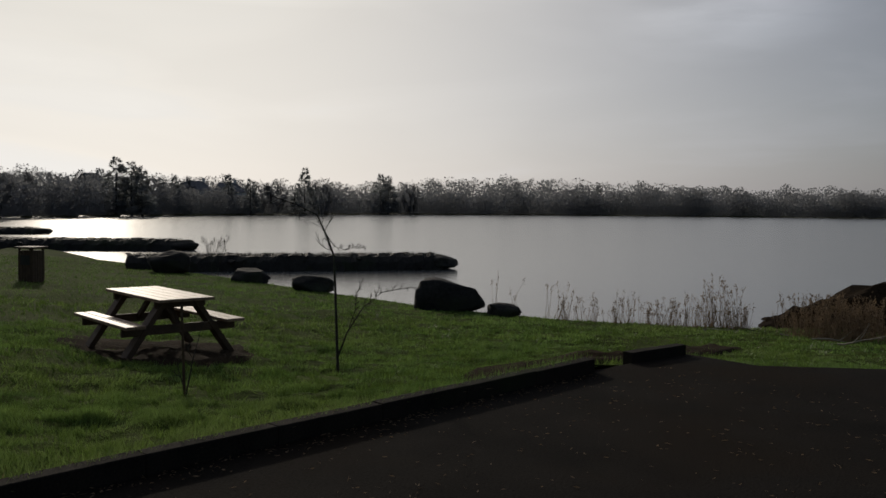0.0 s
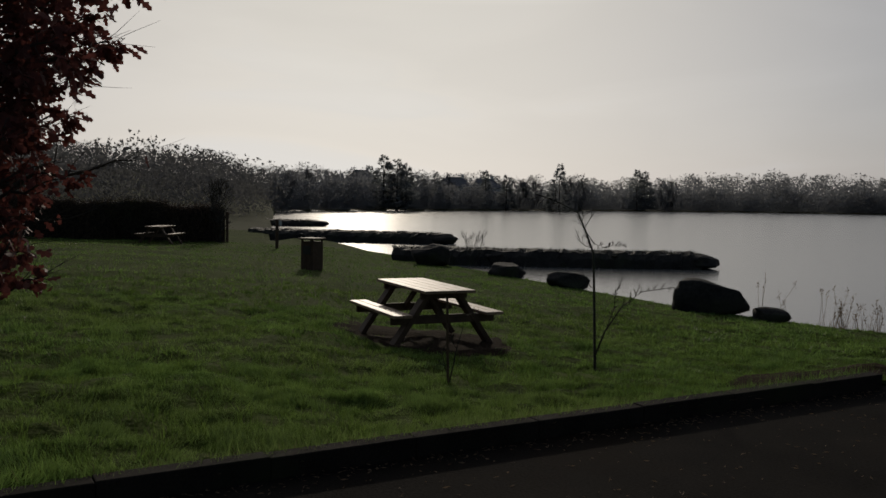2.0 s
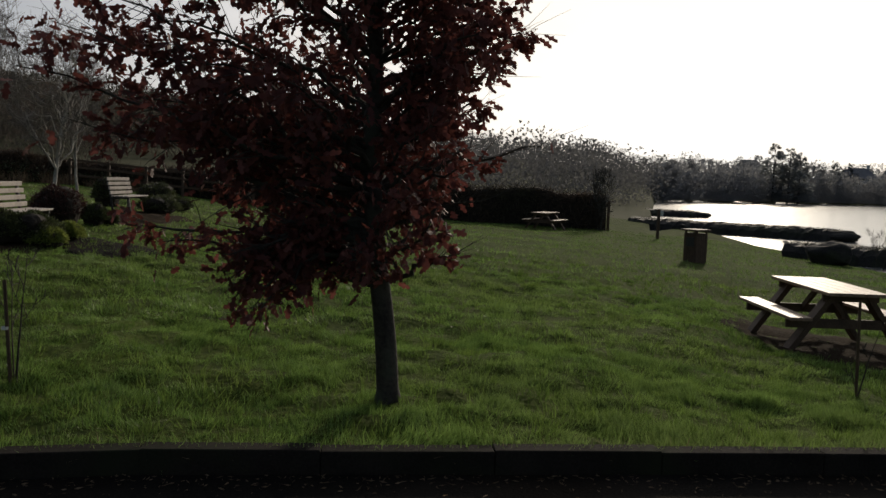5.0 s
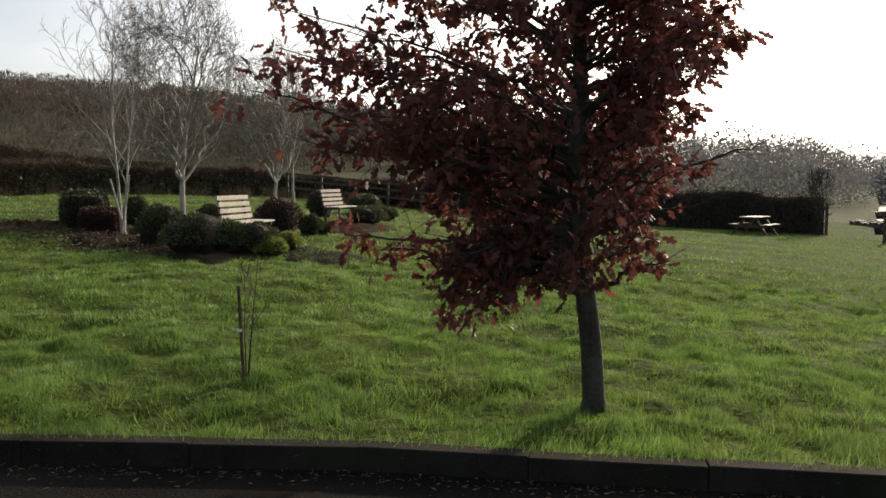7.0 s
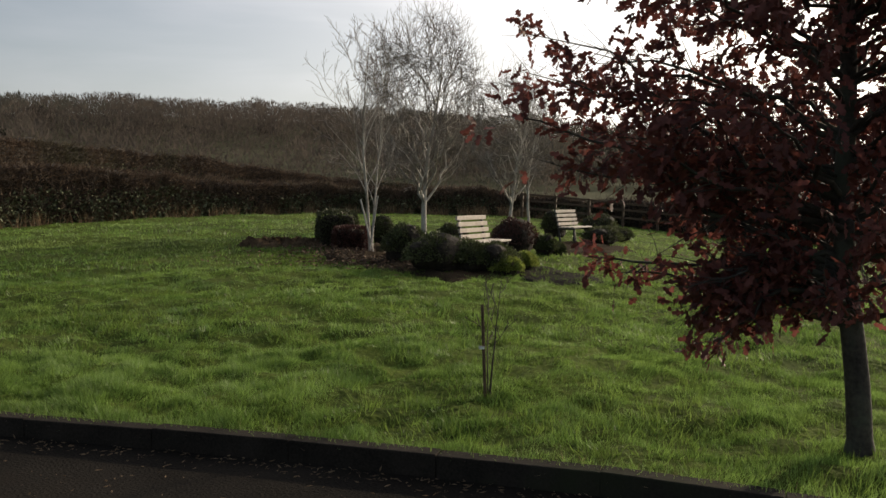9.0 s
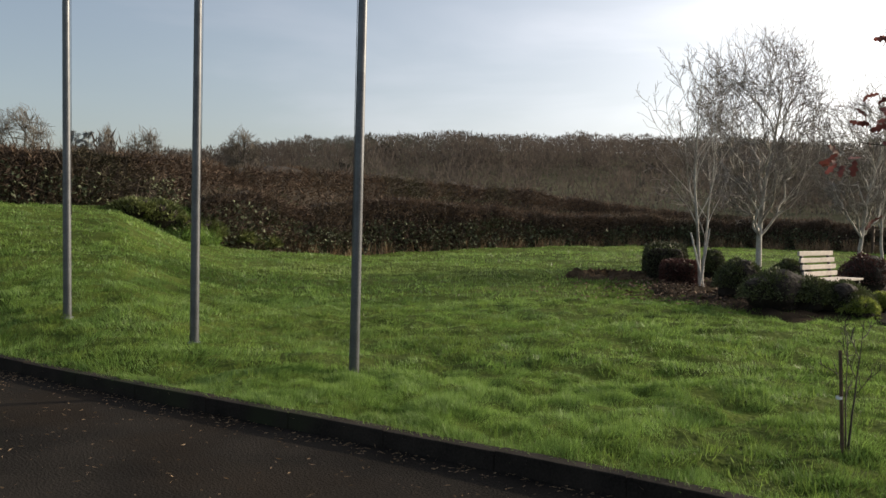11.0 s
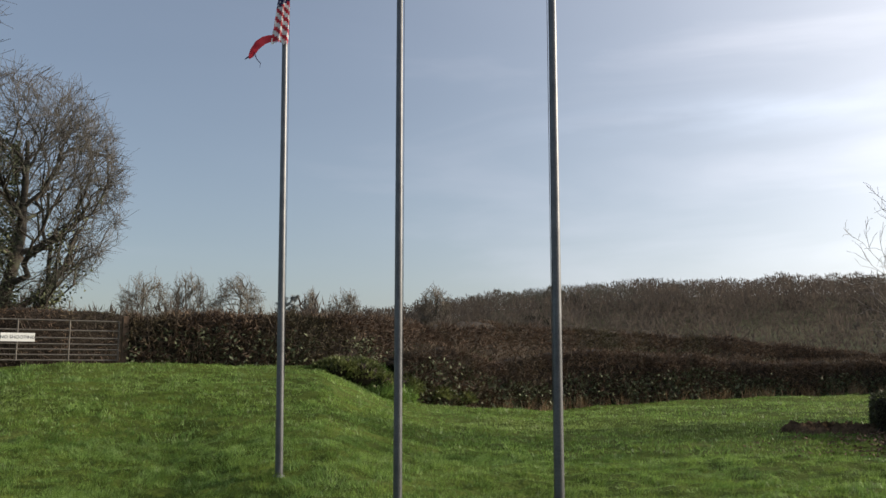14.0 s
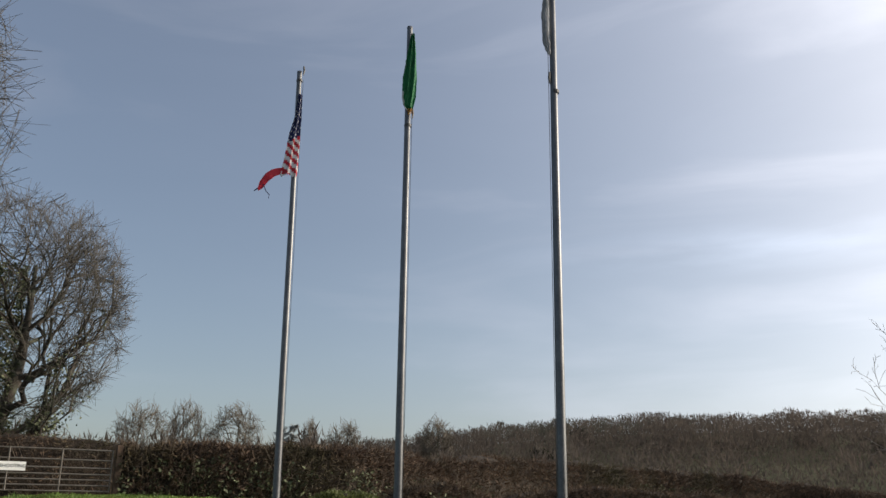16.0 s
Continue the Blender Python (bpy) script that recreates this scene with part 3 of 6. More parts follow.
def oak(at, seed=4):
    """A young oak, its crown reaching further on the side away from the lake."""
    rng, nr = random.Random(seed), np.random.default_rng(seed)
    root = thing("oak_tree", Matrix.Translation(at), "young oak holding dry red-brown leaves, standing in the lawn", "tree")
    lean = lambda z: float(np.interp(z, [0, 0.5, 1.07, 1.63, 2.75, 5.4], [0, -0.045, -0.105, -0.14, -0.17, -0.25]))
    thick = lambda z: 0.075 * (1 - 0.83 * z / 5.4) + 0.2 * max(0, 0.16 - z)
    trunk = [(Vector((0.025 * math.sin(z * 2.1), lean(z) + 0.012 * math.sin(z * 3.4), z - 0.08)), thick(z)) for z in np.linspace(0, 5.4, 34)]
    far_side = lambda z: float(np.interp(z, [0.5, 0.7, 1.0, 1.25, 1.45, 1.7, 1.95, 2.3, 2.7, 3.3, 4, 5.2], [0.7, 0.95, 1.05, 0.9, 0.85, 1.55, 2.0, 2.05, 1.85, 1.55, 1.2, 0.45]))
    lake_side = lambda z: float(np.interp(z, [0.5, 0.8, 1.1, 1.4, 1.7, 2.0, 2.4, 3, 4, 5.2], [0.25, 0.42, 0.58, 0.58, 0.72, 0.66, 0.9, 0.88, 0.7, 0.35]))
    plan = []
    for k in range(104):
        z = 0.62 + 4.6 * ((k + rng.random()) / 104) ** 1.15
        turn = k * 2.399 + rng.uniform(-0.3, 0.3)
        if z < 0.95:
            turn = -1.57 + rng.uniform(-0.6, 0.6)
        plan.append((turn, z, rng.uniform(0.72, 1.04), 1.0))
    for k in range(44):
        plan.append((k * 2.399 + rng.uniform(-0.4, 0.4), rng.uniform(1.65, 3.4), rng.uniform(0.55, 1.03), 1.0))
    # single long limbs that stand out of the crown
    plan += [(-1.5, 1.12, 1.62, 0.95), (-1.68, 1.0, 1.4, 0.9), (-1.4, 0.62, 1.05, 0.95), (-1.75, 0.6, 1.0, 0.95), (1.5, 1.74, 1.5, 0.3), (1.62, 2.35, 1.1, 0.6), (1.45, 1.33, 1.15, 0.25), (-1.35, 2.0, 1.05, 0.8), (-1.75, 2.35, 1.08, 0.8), (-1.55, 1.72, 1.2, 0.8)]
    boughs, twigs, leaf_p, leaf_d = [], [], [], []
    for turn, z, share, full in plan:
        c, s = math.cos(turn), math.sin(turn)
        a, b = far_side(z), lake_side(z)
        reach = (0.5 * (a + b) * c * c + (b if s > 0 else a) * s * s) * share
        z0 = rng.uniform(0.85, 1.15) if z < 0.95 else max(0.75, min(4.9, z - 0.36 * reach))
        p = along(trunk, (z0 + 0.08) / 5.4)[0]
        q = Vector((c * reach, p.y + s * reach, z + rng.gauss(0, 0.04)))
        b = curve_to(rng, p, (c, s, 0.5), q, max(0.007, thick(z0) * 0.36), 0.003, 8, 0.03)
        boughs.append(b)
        for tw in fork(rng, b, int(3 + 9 * reach), 0.3 if reach < 1.3 else 0.22, 0.72, 0.04, 0.16 if reach < 1.1 else 0.24, 0.22, 4, 0.5):
            twigs.append(tw)
            if rng.random() > full * 0.93:
                continue
            for k in range(int(rng.choice((7, 11, 15, 20)) * (0.55 if z < 1.6 else 0.84 if reach > 1.2 else 0.86))):
                p, d, r = along(tw, rng.uniform(0.3, 1))
                leaf_p.append(p + Vector((rng.gauss(0, 0.028), rng.gauss(0, 0.028), rng.gauss(-0.015, 0.028))))
                leaf_d.append(d * 0.5 + Vector((rng.gauss(0, 0.6), rng.gauss(0, 0.6), rng.gauss(-0.4, 0.55))))
        for k in range(int(16 * full)):
            p, d, r = along(b, rng.uniform(0.35, 1))
            leaf_p.append(p + Vector((rng.gauss(0, 0.04), rng.gauss(0, 0.04), rng.gauss(0, 0.04))))
            leaf_d.append(Vector((rng.gauss(0, 0.6), rng.gauss(0, 0.6), rng.gauss(-0.3, 0.6))))
        for k in range(6):
            twigs.append(sprout(rng, along(b, rng.uniform(0.6, 1))[0], along(b, 0.95)[1] + Vector((rng.gauss(0, 0.35), rng.gauss(0, 0.35), rng.gauss(0.25, 0.3))), rng.uniform(0.18, 0.38), 0.0028, 0.12, 0.04, 3))
    raw("trunk", *tubes([trunk], 14), M_BARK, root, True)
    raw("branchwork", *tubes(boughs, 6), M_BARK, root, True)
    tagged(raw("twig_growth", *tubes(twigs, 3), M_TWIG, root), kind="stuff")
    n = len(leaf_p)
    size = nr.uniform(0.058, 0.108, n)
    leaves = raw("crown", *scatter(leaf_p, leaf_d, size, size * 0.85, LEAF, LEAF_T, nr), M_OAK_LEAF, root)
    leaves["label"] = "dry red-brown oak leaves"
    return root


def crown_tree(name, at, tall, wide, seed, label, trunk_r, base=0.15, limbs=12, second=8, third=6, fine=4, fine_r=0.006, group="", twig=None, sag=0.0, inner=0.9, bark=None, rise=0.25):
    """A bare tree with a full rounded crown, branching three times and ending in fine twigs."""
    rng = random.Random(seed)
    root = thing(name, Matrix.Translation(at), label, "tree", group)
    mid, up, out = tall * (1 + base) / 2, tall * (1 - base) / 2, wide / 2
    trunk = sprout(rng, (0, 0, -0.15), (0, 0, 1), tall * 0.78, trunk_r, 0.05, 0.05, 10, 0.18)

    def shell(d, share):
        d = d.normalized()
        return Vector((d.x * out, d.y * out, mid + d.z * up)) * share + Vector((0, 0, mid)) * (1 - share)

    def near(d, spread):
        return (d + Vector((rng.gauss(0, spread), rng.gauss(0, spread), rng.gauss(0, spread)))).normalized()
    boughs, crown = [], []
    for k in range(limbs):
        high = -0.8 + 1.7 * (k + rng.random()) / limbs
        turn = k * 2.399 + rng.uniform(-0.3, 0.3)
        flat = math.sqrt(max(0.05, 1 - high * high))
        d = Vector((math.cos(turn) * flat, math.sin(turn) * flat, high))
        p, way, r = along(trunk, min(0.97, base * 1.15 + (0.95 - base) * max(0, (high + 0.55) / 1.7)))
        b = curve_to(rng, p, way * rise + d, shell(d, rng.uniform(0.58, 0.72)), r * 0.6, r * 0.22, 8, 0.035)
        boughs.append(b)
        for j in range(second):
            p2, w2, r2 = along(b, rng.uniform(0.22, 1.0))
            d2 = near(d, 0.42)
            b2 = curve_to(rng, p2, w2 + d2 * 0.4, shell(d2, rng.uniform(inner * 0.9, 0.93)), max(r2 * 0.6, fine_r * 1.6), fine_r * 1.2, 6, 0.04)
            boughs.append(b2)
            for i in range(third):
                p3, w3, r3 = along(b2, rng.uniform(0.2, 1.0))
                d3 = near(d2, 0.24)
                b3 = curve_to(rng, p3, w3 + d3 * 0.3, shell(d3, rng.uniform(inner, 1.05)) - Vector((0, 0, sag * wide * max(0, 0.2 - d3.z))), fine_r * 1.25, fine_r * 0.9, 3, 0.05)
                crown.append(b3)
                for f in range(fine):
                    p4, w4, r4 = along(b3, rng.uniform(0.25, 1.0))
                    crown.append(sprout(rng, p4, w4 + near(d3, 0.7) * 0.8 + Vector((0, 0, 0.25)), wide * rng.uniform(0.03, 0.085), fine_r * 0.8, 0.2, 0.05, 1, 0.7))
    raw("trunk", *tubes([trunk], 12), bark or M_BARK, root, True)
    raw("branchwork", *tubes(boughs, 5), bark or M_BARK, root, True)
    raw("crown", *tubes(crown, 3), twig or M_TWIG, root)
    return root, boughs


oak(dip(88.7, -14.87))
crown_tree("birch_tree", polar(116.1, 22.5), 6.3, 3.3, 11, "white-barked birch with upswept limbs and a bare crown", 0.08, 0.2, 17, 9, 7, 4, 0.0042, "birches in the flower bed", M_BIRCH_TWIG, inner=0.7, bark=M_BIRCH, rise=1.5)
bare_tree("birch_tree", polar(119.6, 18.0), 4.5, 1.25, 12, "slender white-barked birch tied to leaning stakes", M_BIRCH, M_BIRCH_TWIG, stems=2, trunk_r=0.036, bare=0.25, limbs=28, twigs=7, fine=5, angle=0.5, lean=(0.02, -0.06), group="birches in the flower bed", fine_r=0.004)
crown_tree("birch_tree", polar(110.4, 27.5), 5.5, 3.0, 13, "white-barked birch with a bare crown", 0.065, 0.2, 13, 8, 6, 3, 0.005, "birches in the flower bed", M_BIRCH_TWIG, inner=0.7, bark=M_BIRCH, rise=1.5)
bare_tree("birch_tree", polar(109.0, 29.0), 5.0, 1.3, 14, "thin white-barked birch with a bare crown", M_BIRCH, M_BIRCH_TWIG, stems=1, trunk_r=0.05, bare=0.25, limbs=24, angle=0.5, group="birches in the flower bed", fine_r=0.005)


# ---- kerbs ----
def kerb(name, line, mat, label, tall=0.13, wide=0.13, step=0.92):
    """A row of kerb stones along a line, each a stone of its own."""
    root = thing(name, Matrix.Identity(4), label, "kerb", kind="structure")
    rng = random.Random(len(line))
    pts = [Vector((*p, 0)) for p in line]
    dist = [0.0]
    for a, b in zip(pts, pts[1:]):
        dist.append(dist[-1] + (b - a).length)
    n = max(1, round(dist[-1] / step))

    def on(d):
        d = min(max(d, 0), dist[-1])
        return Vector((float(np.interp(d, dist, [p.x for p in pts])), float(np.interp(d, dist, [p.y for p in pts])), 0))
    for i in range(n):
        a, b = on(dist[-1] * i / n + 0.0015), on(dist[-1] * (i + 1) / n - 0.0015)
        bm = bmesh.new()
        lift = rng.uniform(-0.006, 0.006)
        beam(bm, a + Vector((0, 0, tall / 2 - 0.05 + lift)), b + Vector((0, 0, tall / 2 - 0.05 + lift + rng.uniform(-0.004, 0.004))), wide, tall + 0.1, 0.008)
        part("kerb_stone", bm, mat, root)
    return root


kerb("kerb", KERB, M_KERB_SHADED, "long concrete kerb edging the car park, darkened for its shaded face")
kerb("kerb", [(-4.72, 7.85), (-4.6, 8.75)], M_KERB_SHADED, "short concrete kerb beyond a gap, darkened for its shaded face", tall=0.1)
kerb("kerb", KERB_SUNLIT, M_KERB_SUNLIT, "concrete kerb lightened for the sun on it, strewn with dead leaves", tall=0.14)


# ---- flagpoles ----
def flagpole(a, r, top, label, lean=0.0):
    """A tapered pole in direction a; lean: how far its head stands off, clockwise round the car park."""
    at = polar(a, r)
    root = thing("flagpole", Matrix.Translation(at) @ pose(0, 0, 0, 0, 0, a), label, "flagpole", "three flagpoles in the lawn")
    tall = top - at.z
    on = lambda z: Vector((lean * z / tall, 0, z))
    raw("pole", *tubes([[(on(z), 0.051 - 0.016 * max(0, z) / tall) for z in np.linspace(-0.2, tall, 12)]], 20), M_POLE, root, True)
    raw("cap", *tubes([[(on(tall), 0.037), (on(tall + 0.03), 0.037), (on(tall + 0.045), 0.012)]], 16), M_POLE, root, True)
    raw("collar", *tubes([[(Vector((0, 0, -0.03)), 0.075), (Vector((0, 0, 0.012)), 0.07), (Vector((0, 0, 0.02)), 0.05)]], 16), M_POLE, root, True)
    return root, tall


pole_a, tall_a = flagpole(160.08, 11.55, 7.75, "slim grey metal flagpole, flag at its head", -0.06)
pole_b, tall_b = flagpole(152.7, 9.9, 7.62, "slim grey metal flagpole, flag at its head", 0.02)
pole_c, tall_c = flagpole(142.58, 8.45, 7.6, "slim grey metal flagpole, flag at its head", 0.075)


# ---- picnic tables ----
def picnic_table(m, label):
    root = thing("picnic_table", m, label, "picnic table", "picnic tables on the lawn")
    for i in range(5):
        bm = bmesh.new()
        y = (i - 2) * 0.148
        box(bm, -0.9, y - 0.071, 0.715, 0.9, y + 0.071, 0.755, 0.006)
        part("tabletop_plank", bm, M_WOOD_SUNLIT, root, "plank coloured lighter for the sun on it")
    for s in (-1, 1):
        for k in (0, 1):
            bm = bmesh.new()
            y = s * (0.6 + 0.135 * k)
            box(bm, -0.9, y - 0.063, 0.41, 0.9, y + 0.063, 0.45, 0.006)
            part("seat_plank", bm, M_WOOD_SUNLIT, root, "plank coloured lighter for the sun on it")
    for x in (-0.62, 0.62):
        for s in (-1, 1):
            bm = bmesh.new()
            beam(bm, (x, s * 0.74, -0.05), (x, s * 0.2, 0.715), 0.07, 0.175, 0.006, (1, 0, 0))
            part("leg", bm, M_WOOD_DARK, root)
        d = 0.05 if x > 0 else -0.05
        bm = bmesh.new()
        beam(bm, (x + d, -0.76, 0.355), (x + d, 0.76, 0.355), 0.045, 0.115, 0.006)
        part("seat_bearer", bm, M_WOOD_DARK, root)
        bm = bmesh.new()
        beam(bm, (x + d, -0.34, 0.67), (x + d, 0.34, 0.67), 0.045, 0.085, 0.006)
        part("top_bearer", bm, M_WOOD_DARK, root)
        bm = bmesh.new()
        beam(bm, (x + d, 0, 0.36), (x * 0.35, 0, 0.7), 0.045, 0.08, 0.006)
        part("brace", bm, M_WOOD_DARK, root)
    return root


TABLE = polar(61.7, 12.1)
picnic_table(Matrix.Translation(TABLE) @ pose(0, 0, 0, 0, 0, -4), "dark A-frame picnic table with planks coloured lighter as sunlit, on a bare patch")
FAR_TABLE = dip(79.2, -3.22)
picnic_table(Matrix.Translation(FAR_TABLE) @ pose(0, 0, 0, 0, 0, 151), "wooden A-frame picnic table in front of a clipped hedge")


# ---- hedges ----
M_STEM = material("hedge_stem", (0.045, 0.034, 0.025), (0.125, 0.098, 0.072), 1.5, 0.85, 0, 8, vary=0.4)


def hedge(name, line, label, top, thick=1.1, seed=1, per=420, leaf=0.0, sink=0.1, shoot=0.3, twig=0.023):
    """A clipped winter hedge: a core coloured near black for the shade inside, with a coat of short shoots. line:
    (direction, distance); top(direction): height of its top.
    """
    nr = np.random.default_rng(seed)
    pts = np.array([polar(a, r) for a, r in line])
    seg = np.linalg.norm(np.diff(pts[:, :2], axis=0), axis=1)
    dist = np.concatenate([[0], np.cumsum(seg)])
    n = int(dist[-1] / 0.5) + 2
    d = np.linspace(0, dist[-1], n)
    cx, cy = np.interp(d, dist, pts[:, 0]), np.interp(d, dist, pts[:, 1])
    dx, dy = np.gradient(cx), np.gradient(cy)
    ln = np.hypot(dx, dy)
    nx, ny = -dy / ln, dx / ln
    base = height(cx, cy) - sink
    tops = np.array([top(float(az_of(x, y) % 360)) for x, y in zip(cx, cy)]) + nr.normal(0, 0.05, n) + 0.28 * (vnoise(cx, cy, 2.3, seed + 40) - 0.5)
    prof = [(-0.5, 0.0), (-0.52, 0.35), (-0.47, 0.75), (-0.36, 0.95), (0.0, 1.0), (0.36, 0.95), (0.47, 0.75), (0.52, 0.35), (0.5, 0.0)]
    v = []
    for i in range(n):
        for o, h in prof:
            w = thick * (o * (0.6 + 0.32 * float(vnoise(cx[i] + o, cy[i], 2.0, seed + 50))) + nr.normal(0, 0.05)) * (0.9 if 0 < i < n - 1 else 0.7)
            v.append((cx[i] + nx[i] * w, cy[i] + ny[i] * w, base[i] + (tops[i] - base[i]) * (h * 0.97 + nr.normal(0, 0.015))))
    k = len(prof)
    f = [(i * k + j, i * k + j + 1, (i + 1) * k + j + 1, (i + 1) * k + j) for i in range(n - 1) for j in range(k - 1)]
    root = thing(name, Matrix.Identity(4), label, "hedge")
    raw("core", v, f, M_CORE_SHADE, root, True)
    m = int(dist[-1] * per)
    u = nr.random(m) * (n - 1)
    i = np.minimum(u.astype(int), n - 2)
    fr = u - i
    t = nr.random(m)
    ph = np.array(prof)
    tt = t * (k - 1)
    j = np.minimum(tt.astype(int), k - 2)
    o = ph[j, 0] + (ph[j + 1, 0] - ph[j, 0]) * (tt - j)
    h = ph[j, 1] + (ph[j + 1, 1] - ph[j, 1]) * (tt - j)
    lerp = lambda q: q[i] + (q[i + 1] - q[i]) * fr
    bx, by, bz, tz = lerp(cx), lerp(cy), lerp(base), lerp(tops)
    p = np.stack([bx + lerp(nx) * o * thick * 0.93, by + lerp(ny) * o * thick * 0.93, bz + (tz - bz) * h * 0.95], 1)
    way = np.stack([lerp(nx) * o * 1.3 + nr.normal(0, 0.8, m), lerp(ny) * o * 1.3 + nr.normal(0, 0.8, m), 0.25 + nr.normal(0, 0.7, m)], 1)
    size = nr.uniform(0.35, 1.1, m) * shoot * np.where(nr.random(m) > 0.985, 1.5, 1)
    raw("shoot_growth", *scatter(p, way, size, np.full(m, twig) * nr.uniform(0.6, 1.5, m), SPEAR, SPEAR_T, nr), M_HEDGE, root)
    # upright stems of the older growth showing on the faces
    b = nr.random(m) < 0.07
    low = (h < 0.8) & b
    stem_way = np.stack([nr.normal(0, 0.3, m), nr.normal(0, 0.3, m), np.ones(m)], 1)
    raw("stem_growth", *scatter(p[low] - np.array([0, 0, 0.15]), stem_way[low], nr.uniform(0.4, 1.1, m)[low], nr.uniform(0.014, 0.034, m)[low], SPEAR, SPEAR_T, nr), M_STEM, root)
    if leaf:
        q = int(m * leaf)
        clump = (vnoise(bx[:q], by[:q] + 3 * bz[:q], 1.3, seed + 60) + 0.25 * nr.normal(0, 1, q) > 0.42) & (h[:q] < 0.45 + 0.4 * vnoise(bx[:q], by[:q], 2.2, seed + 61))
        pp = np.repeat(p[:q][clump], 2, 0)
        raw("ivy", *scatter(pp + nr.normal(0, 0.07, pp.shape), nr.normal(size=pp.shape), nr.uniform(0.09, 0.16, len(pp)), nr.uniform(0.09, 0.16, len(pp)), OVAL, OVAL_T, nr), M_IVY, root)
    return root


def grass_mound(a, r, rx, ry, h, turn, seed):
    """A grassed-over heap of earth at the end of the hedge."""
    nr = np.random.default_rng(seed)
    at = polar(a, r)
    root = thing("grass_mound", Matrix.Translation(at) @ pose(0, 0, 0, 0, 0, turn), "rounded grass-grown earth mound at the end of the hedge", "mound")
    bm = bmesh.new()
    got = bmesh.ops.create_icosphere(bm, subdivisions=4, radius=1.0)
    for v in got["verts"]:
        f = 1 + 0.22 * noise.noise(v.co * 2.2 + Vector((seed, 0, 0)))
        v.co = Vector((v.co.x * rx * f, v.co.y * ry * f, max(v.co.z, -0.5) * h * f))
    pts = np.array([v.co[:] for v in bm.verts])
    heap = part("heap", bm, M_LAWN, root)
    for f in heap.data.polygons:
        f.use_smooth = True
    n = 9000
    q = pts[nr.integers(0, len(pts), n)] * nr.uniform(0.94, 1.02, (n, 1)) + nr.normal(0, 0.06, (n, 3))
    raw("turf", *scatter(q, q * np.array([0.3, 0.3, 0.6]) + nr.normal(0, 0.4, q.shape) + np.array([0, 0, 0.7]), nr.uniform(0.08, 0.22, n), np.full(n, 0.02), SPEAR, SPEAR_T, nr), M_GRASS, root)


grass_mound(154.5, 25.7, 0.85, 0.7, 0.5, 0, 5)
grass_mound(152.6, 25.5, 0.9, 0.6, 0.34, 20, 6)


def el_top(az, el, r_az, r):
    """Top height for a hedge seen from the car park under an elevation."""
    return lambda a: 1.6 + float(np.interp(a, r_az, r)) * math.tan(radians(float(np.interp(a, az, el))))


_ha = [(152.6, 26.1), (150, 26.9), (147, 28.3), (142, 30.4), (131, 34.4), (123, 37.4), (110, 41), (103, 41)]
hedge("hedge", _ha, "brown winter hedge with ivy along the edge of the lawn", el_top([103, 106, 112, 118, 121.5, 124, 128.5, 133, 139.5, 143, 145.2, 146.2, 147.6, 149.5, 151.6, 152.4], [-0.3, 0.0, 0.45, 0.5, 0.75, 1.05, 0.75, 1.3, 1.8, 1.8, 1.2, 1.15, 1.75, 2.1, 2.0, 1.2], [p[0] for p in _ha][::-1], [p[1] for p in _ha][::-1]), 1.2, 2, 1600, leaf=0.8, twig=0.032)
_hb = [(169.2, 25.6), (161, 26), (156, 27.2), (150, 32), (144, 38), (136, 46), (128, 54), (120, 62), (112, 70)]
hedge("hedge", _hb, "tall brown winter hedge running behind the lawn from the gate", el_top([112, 120, 125.6, 131.5, 137, 145, 151.6, 160, 170], [0.5, 1.0, 1.65, 2.5, 3.0, 3.45, 3.65, 4.3, 4.1], [p[0] for p in _hb][::-1], [p[1] for p in _hb][::-1]), 1.3, 3, 1500, leaf=0.4, shoot=0.3, twig=0.04)
_hc = [(104, 41), (97, 40.5), (90, 40), (83, 41.3), (75.4, 43)]
hedge("hedge", _hc, "clipped brown beech hedge ending beside the lake", el_top([75, 83, 104], [-0.6, -0.6, 0.1], [75.4, 83, 90, 104], [43, 41.3, 40, 41]), 1.2, 4, 900, shoot=0.45)
_hd = [(186, 27), (180, 26.5), (176.6, 26.2)]
hedge("hedge", _hd, "brown winter hedge beyond the field gate", el_top([176, 186], [4.3, 4.3], [176.6, 186], [26.2, 27]), 1.2, 5, 500, leaf=0.2)
_he = [(180, 29.5), (174, 29), (168.5, 29.5)]
hedge("hedge", _he, "brown winter hedge on the far side of the track", el_top([168, 180], [4.1, 4.1], [168.5, 180], [29.5, 29.5]), 1.2, 6, 700)


# ---- field gate ----
def field_gate(m):
    root = thing("field_gate", m, "closed galvanised seven-bar field gate with a small white sign", "gate")
    for z in (0.06, 0.2, 0.34, 0.48, 0.64, 0.84, 1.1):
        raw("bar", *tubes([[(Vector((0, 0, z)), 0.019), (Vector((4.3, 0, z)), 0.019)]], 8), M_GATE, root, True)
    for x in (0.0, 1.24, 2.48, 3.5, 4.3):
        raw("upright", *tubes([[(Vector((x, 0.0, 0.04)), 0.022), (Vector((x, 0.0, 1.12)), 0.022)]], 8), M_GATE, root, True)
    return root


GATE = Vector((-4.5, -24.7, 2.02))
field_gate(Matrix.Translation(GATE))


